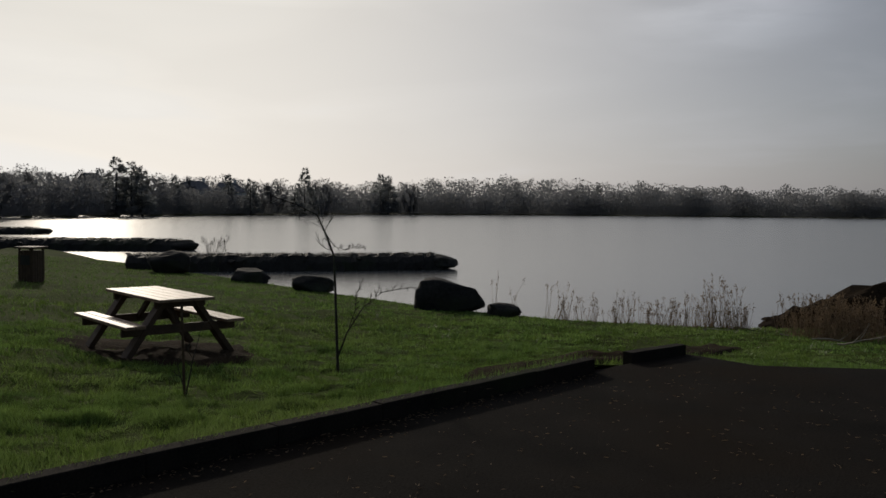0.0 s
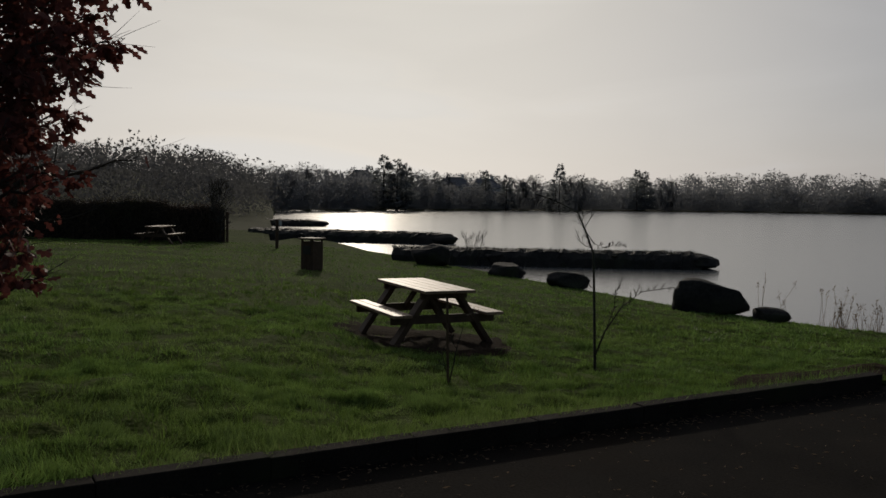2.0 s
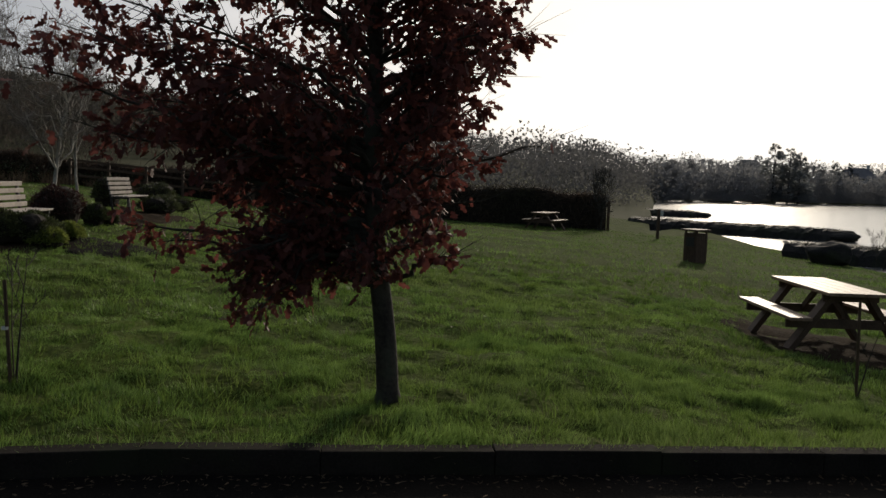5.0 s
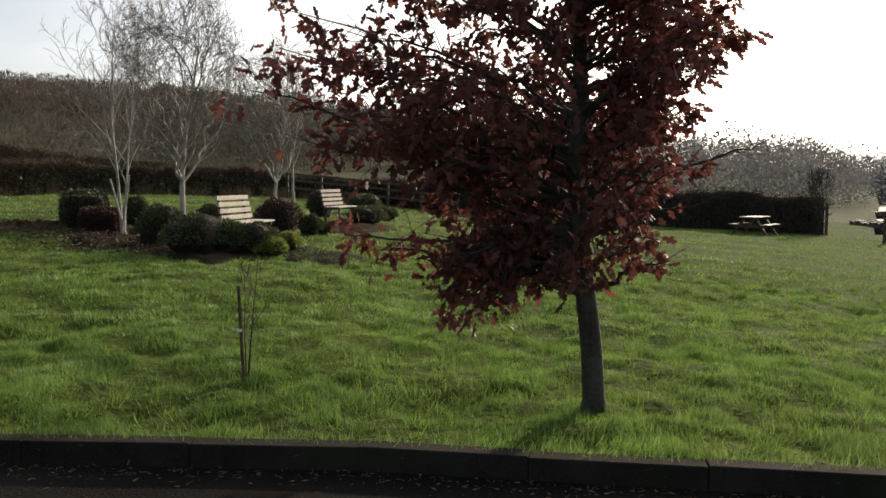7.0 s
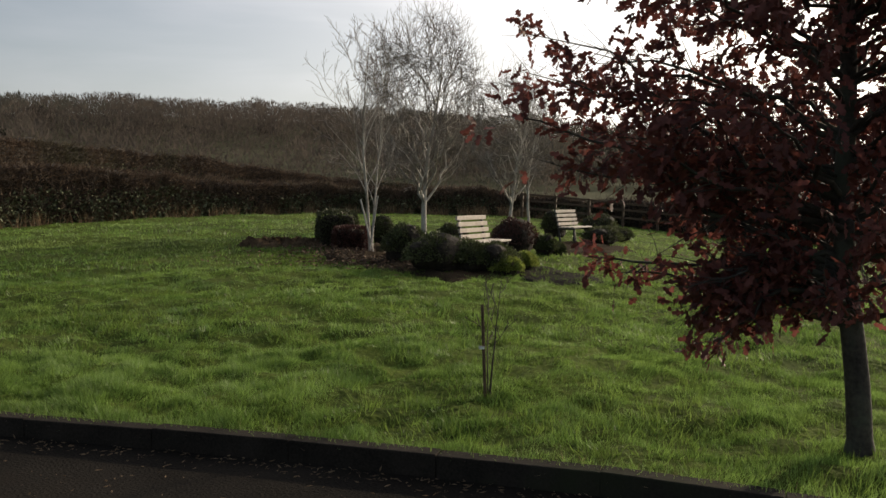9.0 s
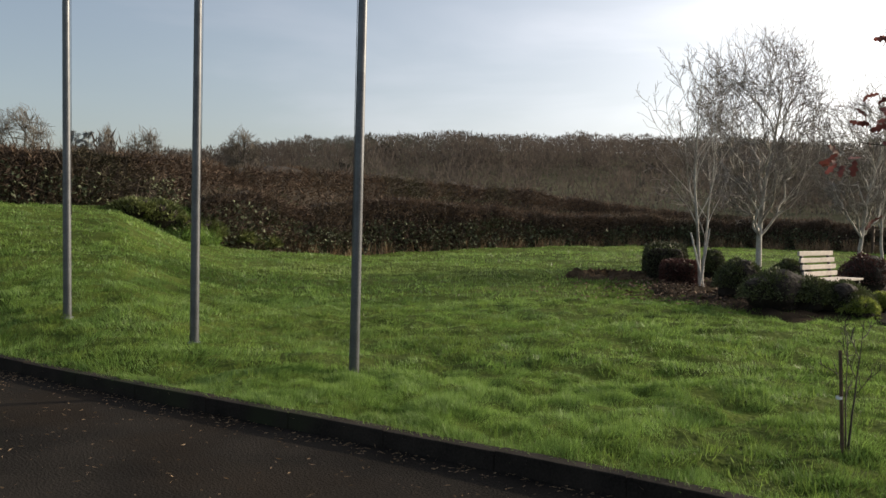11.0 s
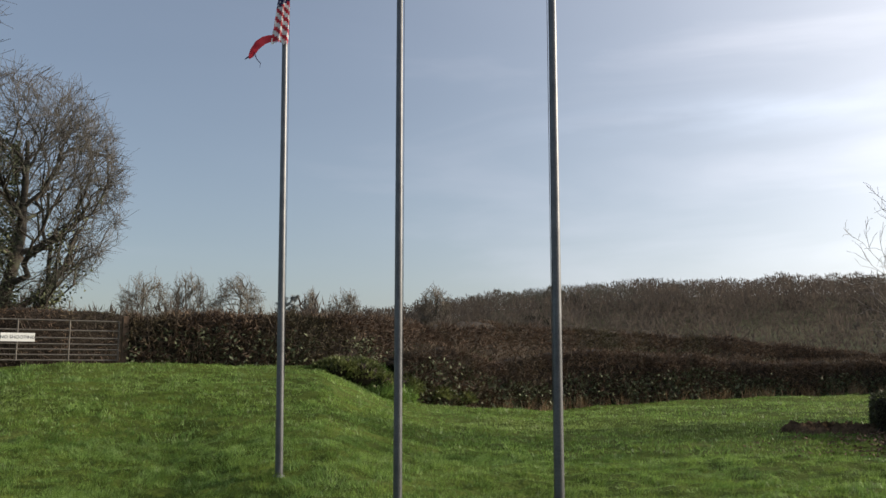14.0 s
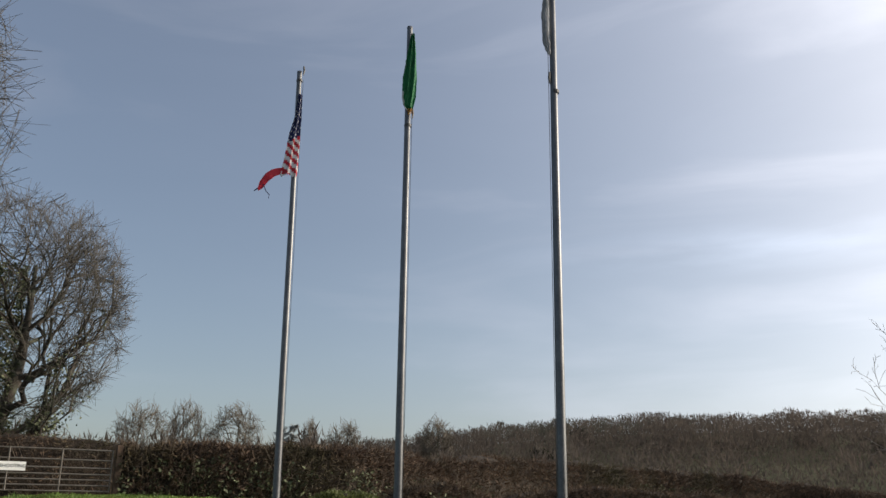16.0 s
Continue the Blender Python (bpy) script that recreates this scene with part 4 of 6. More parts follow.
# ---- lake edge: stone jetties, boulders, reeds ----
def lumpy(bm, at, size, seed, rough=0.18, levels=3):
    """A weathered boulder shape."""
    got = bmesh.ops.create_icosphere(bm, subdivisions=levels, radius=1.0)
    for v in got["verts"]:
        p = v.co.copy()
        f = 1 + rough * noise.noise(p * 1.3 + Vector((seed * 3.7, 0, 0))) * 2 + rough * 0.5 * noise.noise(p * 3.5 + Vector((0, seed, 0)))
        p *= f
        p = Vector([math.copysign(abs(c) ** 0.8, c) for c in p])
        v.co = Vector((p.x * size[0], p.y * size[1], p.z * size[2])) + Vector(at)


def boulder(a, el, w, h, seed, label, turn=0.0, depth=0.7, slope=0.1):
    """A dark slab-like boulder, its top falling away along its length by slope."""
    at = dip(a, el)
    rng = random.Random(seed)
    cuts = [(Vector((rng.gauss(0, 1), rng.gauss(0, 1), rng.gauss(0.2, 0.8))).normalized(), rng.uniform(0.72, 0.98)) for _ in range(12)]
    bm = bmesh.new()
    got = bmesh.ops.create_icosphere(bm, subdivisions=4, radius=1.0)
    for v in got["verts"]:
        p = v.co.copy()
        p = Vector([math.copysign(abs(c) ** 0.62, c) for c in p])
        for n, off in cuts:
            p -= n * max(0.0, p.dot(n) - off)
        p *= 1 + 0.13 * noise.noise(p * 1.1 + Vector((seed * 3.7, 0, 0))) + 0.07 * noise.noise(p * 3.6 + Vector((0, seed, 0))) + 0.025 * noise.noise(p * 11)
        p.z *= 1 - slope * p.x
        v.co = Vector((p.x * w * 0.5, p.y * w * 0.5 * depth, p.z * h * 0.56 + h * 0.4))
    ob = part("boulder", bm, M_ROCK)
    for f in ob.data.polygons:
        f.use_smooth = True
    ob.matrix_world = Matrix.Translation(at) @ pose(0, 0, 0, 0, 4, a + turn)
    return tagged(ob, label, "boulder", "boulders along the shore")


boulder(43.3, -6.95, 1.95, 0.84, 1, "large dark boulder lying at the water's edge", 4, 0.5, 0.3)
boulder(39.6, -7.3, 0.95, 0.36, 2, "low dark boulder at the water's edge")
boulder(52.4, -5.75, 1.45, 0.55, 3, "dark boulder at the water's edge")
boulder(61.8, -4.45, 1.75, 0.95, 4, "dark upright boulder at the foot of a jetty")
boulder(56.5, -5.05, 1.5, 0.55, 5, "low dark boulder beside a jetty")


M_TURF = material("dark_turf", (0.025, 0.025, 0.012), (0.07, 0.06, 0.03), 1.5, 0.9, 0, 8, vary=0.4)


def jetty(a, b, wide, top, seed, label):
    """A stone fishing jetty from a to b with rough turf on it."""
    nr = np.random.default_rng(seed)
    a, b = Vector((*a, 0)), Vector((*b, 0))
    d = (b - a).normalized()
    s = Vector((-d.y, d.x, 0))
    size = (b - a).length
    root = thing("stone_jetty", Matrix.Identity(4), label, "jetty", "stone jetties in the lake")
    prof = [(-0.52, -1.0), (-0.5, 0.0), (-0.47, 0.55), (-0.36, 0.9), (-0.15, 1.0), (0.15, 0.98), (0.36, 0.9), (0.47, 0.55), (0.5, 0.0), (0.52, -1.0)]
    n = int(size / 0.22)
    v = []
    for i in range(n + 1):
        t = i / n
        end = min(1.0, (1 - t) * size / 0.7 + 0.35) ** 0.6
        for o, h in prof:
            p = a + d * (t * size + nr.normal(0, 0.05)) + s * (o * wide * end + nr.normal(0, 0.05))
            z = WATER + (top - WATER) * h * (0.55 + 0.45 * end) + nr.normal(0, 0.05)
            v.append((p.x, p.y, z))
    k = len(prof)
    f = [(i * k + j, i * k + j + 1, (i + 1) * k + j + 1, (i + 1) * k + j) for i in range(n) for j in range(k - 1)]
    raw("bank", v, f, M_STONE, root)
    cap = bmesh.new()
    lumpy(cap, b + Vector((0, 0, (WATER + top) / 2 - 0.05)), (0.7, wide * 0.46, (top - WATER) * 0.5), seed, 0.25)
    part("end_stone", cap, M_STONE, root)
    for i in range(int(size / 1.3)):
        bm = bmesh.new()
        side = -1 if i % 2 else 1
        w = nr.uniform(0.14, 0.34)
        p = a + d * (i + nr.random()) * 1.3 + s * side * wide * nr.uniform(0.34, 0.45)
        lumpy(bm, (p.x + nr.normal(0, 0.15), p.y + nr.normal(0, 0.15), WATER + (top - WATER) * nr.uniform(0.0, 0.75)), (w * nr.uniform(0.5, 1.1), w * 0.6, w * nr.uniform(0.25, 0.5)), seed + i, 0.35, 2)
        part("stone", bm, M_STONE, root)
    m = int(size * 160)
    t, o = nr.random(m), nr.uniform(-0.45, 0.45, m)
    p = np.array(a)[None] + np.array(d)[None] * (t * size)[:, None] + np.array(s)[None] * (o * wide)[:, None]
    p[:, 2] = top - 0.06
    raw("turf", *scatter(p, nr.normal(size=(m, 3)) * 0.4 + np.array([0, 0, 1]), nr.uniform(0.04, 0.2, m), np.full(m, 0.025), SPEAR, SPEAR_T, nr), M_TURF, root)


jetty((-35.6, 17.2), (-28.6, 29.4), 1.9, -0.66, 21, "long dark stone jetty with rough turf on top")
jetty((-58.0, 17.2), (-49.6, 27.4), 2.4, -0.7, 22, "dark stone jetty reaching into the lake")
jetty((-85, 21.5), (-80.5, 30.2), 2.6, -0.8, 23, "dark stone jetty far along the shore")
lump = bmesh.new()
lumpy(lump, (0, 0, 0), (6.2, 2.0, 1.5), 31, 0.12, 5)
for v in lump.verts:
    v.co.z *= min(1.0, max(0.05, (v.co.x + 6.4) / 3.6))
    v.co += Vector((0, 0, 0.22 * noise.noise(v.co * 2.1) + 0.1 * noise.noise(v.co * 5.3)))
bank = part("earth_bank", lump, M_MUD)
bank.matrix_world = Matrix.Translation((*polar(10.0, 24.0)[:2], WATER - 0.15)) @ pose(0, 0, 0, 0, 0, 12)
tagged(bank, "dark earth and stone bank running out into the lake", "bank")


def reed_clump(a, el, tall, wide, count, seed, label="dry brown reeds with seed heads on the shore", mat=None):
    nr = np.random.default_rng(seed)
    at = dip(a, el)
    root = thing("reed_clump", Matrix.Translation(at), label, "reeds", "reeds along the shore")
    p = nr.normal(0, wide / 2.2, (count, 3)) * np.array([1, 0.6, 0])
    p[:, 2] = -0.05
    way = nr.normal(0, 0.17, (count, 3)) + np.array([0, 0, 1])
    size = tall * (0.35 + 0.65 * nr.random(count) ** 1.4)
    stems = []
    for q, w, h in zip(p, way, size):
        w = Vector(w).normalized()
        q = Vector(q)
        bend = Vector((nr.normal(0, 0.08), nr.normal(0, 0.08), 0)) * h
        stems.append([(q, 0.006), (q + w * h * 0.5 + bend * 0.3, 0.005), (q + w * h + bend, 0.003)])
    raw("stem_growth", *tubes(stems, 3), mat or M_REED, root)
    tops = np.array([s[2][0] for s in stems])
    m = 14
    pp = np.repeat(tops, m, 0) + nr.normal(0, 1, (count * m, 3)) * np.array([0.014, 0.014, 0.06])
    raw("seed_growth", *scatter(pp, nr.normal(0, 0.6, pp.shape) + np.array([0, 0, 0.8]), nr.uniform(0.035, 0.08, len(pp)), np.full(len(pp), 0.03), OVAL, OVAL_T, nr), mat or M_REED, root)
    leaf = count * 2
    lp = p[nr.integers(0, count, leaf)]
    raw("blade_growth", *scatter(lp, nr.normal(0, 0.35, (leaf, 3)) + np.array([0, 0, 1]), tall * nr.uniform(0.2, 0.55, leaf), np.full(leaf, 0.012), SPEAR, SPEAR_T, nr), mat or M_REED, root)
    return root


for i, (a, el, tall, wide, count) in enumerate([(35.8, -7.4, 1.0, 0.5, 34), (34.0, -7.45, 0.7, 0.5, 22), (32.0, -7.5, 0.85, 0.6, 34), (30.4, -7.5, 0.6, 0.5, 26), (28.9, -7.55, 0.75, 0.7, 46), (27.3, -7.5, 0.85, 0.7, 50),
                                                (25.7, -7.45, 1.25, 0.8, 70), (24.8, -7.5, 0.9, 0.6, 40), (22.0, -6.6, 0.7, 0.4, 18), (39.9, -6.7, 1.2, 0.3, 6), (38.8, -6.9, 1.0, 0.25, 5)]):
    reed_clump(a, el, tall, wide, int(count * 0.7), 40 + i)
for i, (a, el) in enumerate([(20.3, -7.7), (19.2, -7.9), (18.2, -7.8), (17.2, -7.6)]):
    reed_clump(a, el, 0.95, 0.75, 90, 60 + i, "tangled dry brown growth beside the jetty")


def dead_branch(a, el, size, turn, seed):
    rng = random.Random(seed)
    at = dip(a, el)
    limb = sprout(rng, (0, 0, 0.03), (1, 0, 0.06), size, 0.02, 0.12, 0.0, 7, 0.3)
    paths = [limb] + fork(rng, limb, 4, 0.4, 0.6, 0.06, 0.25, 0.15, 4, 0.6)
    ob = raw("dead_branch", *tubes(paths, 6), M_DRIFT, None, True)
    ob.matrix_world = Matrix.Translation(at) @ pose(0, 0, 0, 0, 0, turn)
    tagged(ob, "pale dead branch lying on the shore", "branch", "dead branches on the shore")


M_DRIFT = material("drift_wood", (0.2, 0.17, 0.14), (0.38, 0.33, 0.28), 6, 0.8, 0.3, 40)
for i, (a, el, size, turn) in enumerate(((26.8, -7.7, 0.9, 15), (25.4, -7.4, 0.7, -40), (22.2, -7.7, 1.3, -10), (20.4, -7.9, 1.2, 5), (18.9, -8.1, 1.0, -25))):
    dead_branch(a, el, size, turn, 300 + i)


# ---- bin, posts, saplings ----
def litter_bin(at):
    root = thing("litter_bin", Matrix.Translation(at) @ pose(0, 0, 0, 0, 0, 30) @ Matrix.Diagonal((0.72, 0.72, 1.0, 1)), "square dark timber-clad litter bin with a flat lid", "litter bin")
    bm = bmesh.new()
    box(bm, -0.3, -0.3, -0.05, 0.3, 0.3, 0.86, 0.01)
    part("body", bm, M_WOOD_DARK, root)
    for s in range(4):
        for k in range(5):
            bm = bmesh.new()
            x = -0.26 + 0.13 * k
            box(bm, x - 0.058, 0.302, 0.02, x + 0.058, 0.325, 0.84, 0.004, pose(0, 0, 0, 0, 0, 90 * s))
            part("slat", bm, M_WOOD_DARK, root)
    bm = bmesh.new()
    box(bm, -0.42, -0.42, 0.92, 0.42, 0.42, 0.97, 0.01)
    for x in (-0.28, 0.28):
        for y in (-0.28, 0.28):
            box(bm, x - 0.03, y - 0.03, 0.84, x + 0.03, y + 0.03, 0.93)
    part("lid", bm, M_WOOD_DARK, root)
    bm = bmesh.new()
    box(bm, -0.2, -0.345, 0.48, 0.2, -0.328, 0.74, 0.004)
    part("plate", bm, M_IRON, root, "dull grey metal plate")


litter_bin(dip(69.5, -4.92))


def post(at, tall, label, plate=False):
    root = thing("post", Matrix.Translation(at), label, "post")
    bm = bmesh.new()
    box(bm, -0.06, -0.06, -0.2, 0.06, 0.06, tall, 0.012)
    part("shaft", bm, M_WOOD_DARK, root)
    if plate:
        bm = bmesh.new()
        box(bm, -0.06, 0.062, tall - 0.3, 0.2, 0.085, tall - 0.06, 0.006, pose(0, 0, 0, 0, 0, 70))
        part("plate", bm, M_WHITE, root, "small pale metal plate")
    return root


post(dip(71.9, -3.54), 1.35, "thin wooden post carrying a small pale notice", True)
post(polar(75.1, 43.4), 1.5, "dark wooden post at the end of the hedge")


def sapling(name, at, stems, label, seed, limbs=8, stake=0.0, tie=0.0):
    rng = random.Random(seed)
    root = thing(name, Matrix.Translation(at), label, "sapling")
    paths = []
    for way, size, rad in stems:
        t = sprout(rng, (0, 0, -0.05), way, size, rad, 0.05, 0.0, 9, 0.2)
        paths.append(t)
        for b in fork(rng, t, limbs, 0.33, 0.8, 0.05, 0.42, 0.16, 5):
            paths.append(b)
            paths.extend(fork(rng, b, 4, 0.45, 0.7, 0.05, 0.25, 0.15, 3))
    raw("trunk", *tubes(paths[:1], 7), M_BARK, root, True)
    raw("crown", *tubes([[(p, max(r, 0.003)) for p, r in q] for q in paths[1:]], 4), M_BARK, root)
    if stake:
        raw("stake", *tubes([[(Vector((0.02, -0.02, -0.1)), 0.014), (Vector((0.03, -0.055, stake)), 0.012)]], 8), M_WOOD_DARK, root)
    if tie:
        raw("tie", *tubes([[(Vector((0.04, -0.05, tie)), 0.022), (Vector((0.04, -0.05, tie + 0.02)), 0.022)]], 8), M_WHITE, root)
    return root


S1 = dip(50.1, -11.1)


def bent_sapling(at, lines, label, seed, scale):
    """A sapling whose stems bend in the plane across the line from the car park. lines: (sideways, up) steps."""
    rng = random.Random(seed)
    root = thing("sapling", Matrix.Translation(at), label, "sapling")
    side = Vector((at.y, -at.x, 0)).normalized()
    paths, small = [], []
    for line, r0 in lines:
        n = len(line)
        paths.append([(side * (u * scale) + Vector((rng.gauss(0, 0.01), rng.gauss(0, 0.01), v * scale)), r0 * (1 - 0.75 * i / (n - 1))) for i, (u, v) in enumerate(line)])
    for p in paths:
        for b in fork(rng, p, 15, 0.11, 0.85, 0.06, 0.3, 0.18, 4, 0.5):
            small.append([(q, max(min(r, 0.005), 0.0032)) for q, r in b])
            small += [[(q, 0.0026) for q, r in c] for c in fork(rng, b, 3, 0.6, 0.7, 0.03, 0.2, 0.2, 3)]
    raw("trunk", *tubes(paths[:1], 8), M_BARK, root, True)
    raw("fork", *tubes(paths[1:], 7), M_BARK, root, True)
    raw("crown", *tubes(small, 4), M_BARK, root)


bent_sapling(S1, [([(0, -6), (-2, 60), (-4, 130), (-10, 205), (-25, 245), (-38, 275), (-70, 292), (-112, 306)], 0.018), ([(2, 25), (16, 70), (42, 115), (75, 142), (128, 152)], 0.012), ([(-22, 240), (-10, 222), (12, 215), (30, 222), (45, 218)], 0.006), ([(20, 80), (28, 110), (32, 140), (44, 165)], 0.006)], "bare forked sapling with a bent top in the lawn", 7, S1.xy.length / 1512)
sapling("sapling", dip(59.6, -12.21), [((0.02, 0.02, 1), 0.75, 0.009), ((0.0, -0.1, 1), 0.4, 0.007)], "thin bare whip tied to a dark stake", 8, limbs=2, stake=0.85)
sapling("sapling", dip(111.65, -13.29), [((0.02, 0.03, 1), 0.95, 0.009), ((0.03, -0.02, 1), 0.85, 0.007)], "thin bare whip tied to a dark stake with a white tie", 9, limbs=4, stake=0.68, tie=0.36)
bare_tree("alder_bush", dip(58.9, -4.3), 1.6, 0.55, 15, "small bare bush growing on the shore", M_BARK, M_TWIG, stems=2, trunk_r=0.018, bare=0.25, limbs=16, twigs=4, fine=3, angle=0.6, fine_r=0.005)


# ---- flower bed: soil, shrubs, benches ----
def patch(name, centre, rx, ry, turn, mat, label, category, seed, lift=0.03, lumps=0.03):
    """An uneven patch of ground that follows the lawn."""
    nr = np.random.default_rng(seed)
    ph = nr.uniform(0, 6.3, 4)
    v, f = [], []
    rings, spokes = 9, 48
    for i in range(rings + 1):
        for j in range(spokes):
            t = 2 * math.pi * j / spokes
            e = 1 + 0.1 * math.sin(2 * t + ph[0]) + 0.08 * math.sin(3 * t + ph[1]) + 0.05 * math.sin(7 * t + ph[2])
            q = Vector((math.cos(t) * rx * e * i / rings, math.sin(t) * ry * e * i / rings, 0))
            q.rotate(Euler((0, 0, radians(turn))))
            x, y = centre[0] + q.x, centre[1] + q.y
            v.append((x, y, float(height(x, y)) + (lift + nr.normal(0, lumps) if i < rings else -0.03)))
    for i in range(rings):
        for j in range(spokes):
            f.append((i * spokes + j, i * spokes + (j + 1) % spokes, (i + 1) * spokes + (j + 1) % spokes, (i + 1) * spokes + j))
    return tagged(raw(name, v, f, mat, smooth=True), label, category, kind="structure")


M_MULCH = material("leaf_mulch", (0.04, 0.028, 0.018), (0.15, 0.1, 0.06), 4, 1.0, 1.0, 30, bump_size=0.06, specular=0.05)
patch("trim_worn_ground", TABLE, 1.75, 1.15, 5, M_MUD, "bare trodden earth under the picnic table", "worn ground", 71, 0.015, 0.008)
patch("trim_flower_bed", polar(117.2, 16.8), 3.5, 1.35, 40, M_MUD, "dark soil of the flower bed", "flower bed", 72, 0.05, 0.03)
patch("trim_mulch_heap", polar(124.3, 19.4), 1.5, 0.55, 115, M_MULCH, "heap of brown leaf mulch at the end of the flower bed", "mulch", 76, 0.1, 0.075)
patch("trim_flower_bed", polar(106.0, 23.0), 2.4, 1.5, 10, M_MUD, "dark soil of the flower bed", "flower bed", 73, 0.03, 0.02)
patch("path", polar(107.0, 14.8), 1.3, 0.75, 20, M_TARMAC, "dark paved patch leading to the benches", "path", 74, 0.025, 0.003)
patch("path", polar(31, 11.8), 3.6, 0.8, 95, M_MUD, "muddy trodden path from the car park to the shore", "path", 75, 0.06, 0.012)


def shrub(a, el, w, h, seed, mat, label, name="shrub", flat=1.0, leaf=0.036, count=3800, r=None):
    at = dip(a, el) if r is None else polar(a, r)
    nr = np.random.default_rng(seed)
    root = thing(name, Matrix.Translation(at), label, "shrub", "shrubs in the flower bed")
    bm = bmesh.new()
    lumpy(bm, (0, 0, h * 0.42), (w * 0.42, w * 0.42 * flat, h * 0.5), seed, 0.2)
    part("core", bm, M_CORE_SHADE, root)
    d = nr.normal(size=(count, 3))
    d /= np.linalg.norm(d, axis=1, keepdims=True)
    d[:, 2] = np.abs(d[:, 2]) * 1.1 - 0.25
    lump_r = 1 + 0.13 * np.sin(d[:, 0] * 5 + seed) * np.sin(d[:, 1] * 6) + nr.normal(0, 0.07, count)
    p = d * lump_r[:, None] * np.array([w * 0.5, w * 0.5 * flat, h * 0.57]) + np.array([0, 0, h * 0.42])
    p[:, 2] = np.maximum(p[:, 2], 0.01)
    raw("foliage", *scatter(p, d + nr.normal(0, 0.5, d.shape) + np.array([0, 0, 0.4]), nr.uniform(0.6, 1.3, count) * leaf * 1.5, np.full(count, leaf * 1.2), OVAL, OVAL_T, nr), mat, root)
    return root


for a, el, w, h, mat, lab, flat in [
        (115.0, -4.95, 1.15, 0.72, M_SHRUB, "low dark evergreen shrub in bare soil", 1.0), (113.2, -4.95, 1.0, 0.62, M_SHRUB, "low dark evergreen shrub in bare soil", 1.0), (111.6, -5.0, 1.0, 0.58, M_SHRUB, "low dark evergreen shrub in bare soil", 1.0),
        (117.3, -4.35, 0.85, 0.8, M_SHRUB, "rounded olive-green shrub in bare soil", 1.0), (110.0, -3.75, 1.1, 0.9, M_SHRUB_RED, "rounded dark reddish shrub in bare soil", 1.0), (110.6, -5.2, 0.6, 0.36, M_SHRUB_LIME, "small lime-green shrub in bare soil", 1.0),
        (109.4, -4.85, 0.48, 0.36, M_SHRUB_LIME, "small lime-green shrub in bare soil", 1.0), (107.9, -3.8, 0.5, 0.5, M_SHRUB, "small green shrub in bare soil", 1.0), (107.2, -3.9, 0.4, 0.36, M_SHRUB, "small green shrub in bare soil", 1.0),
        (107.3, -2.6, 0.85, 0.95, M_SHRUB, "clipped round shrub beside a bench", 1.0), (104.2, -3.05, 1.5, 0.6, M_SHRUB, "low spreading evergreen shrub in bare soil", 0.8), (103.2, -2.8, 1.2, 0.5, M_SHRUB, "low spreading evergreen shrub in bare soil", 0.8),
        (104.4, -2.4, 1.6, 0.8, M_SHRUB, "low spreading evergreen shrub in bare soil", 0.8), (118.8, -3.3, 0.6, 0.8, M_SHRUB, "small green shrub in bare soil", 1.0),
        (114.2, -3.4, 0.8, 0.6, M_SHRUB, "small green shrub behind a bench", 1.0)]:
    shrub(a, el, w * 0.9, h * 0.9, int(a * 10) + int(-el * 100), mat, lab, flat=flat)


def box_shrub(a, r, w, d, h, seed, mat, label, turn=0.0, count=5500, leaf=0.04):
    """A shrub clipped to a square block with softened corners."""
    nr = np.random.default_rng(seed)
    root = thing("clipped_shrub", Matrix.Translation(polar(a, r)) @ pose(0, 0, 0, 0, 0, a + turn), label, "shrub", "shrubs in the flower bed")
    bm = bmesh.new()
    box(bm, -w * 0.44, -d * 0.44, -0.05, w * 0.44, d * 0.44, h * 0.9, 0.12)
    part("core", bm, M_CORE_SHADE, root)
    q = nr.normal(size=(count, 3))
    q /= np.max(np.abs(q), axis=1, keepdims=True) * 0.7 + np.linalg.norm(q, axis=1, keepdims=True) * 0.3
    q *= nr.normal(1.02, 0.05, (count, 1))
    pos = q * np.array([w * 0.5, d * 0.5, h * 0.5]) + np.array([0, 0, h * 0.5])
    pos[:, 2] = np.maximum(pos[:, 2], 0.01)
    raw("foliage", *scatter(pos, q + nr.normal(0, 0.6, q.shape) + np.array([0, 0, 0.4]), nr.uniform(0.6, 1.3, count) * leaf * 1.5, np.full(count, leaf * 1.2), OVAL, OVAL_T, nr), mat, root)
    return root


box_shrub(121.8, 19.2, 0.85, 0.9, 0.8, 501, M_SHRUB_DARK, "dark evergreen shrub clipped to a square block")
box_shrub(120.9, 18.3, 0.7, 0.7, 0.5, 502, M_SHRUB_RED, "low dark reddish shrub beside the clipped block")


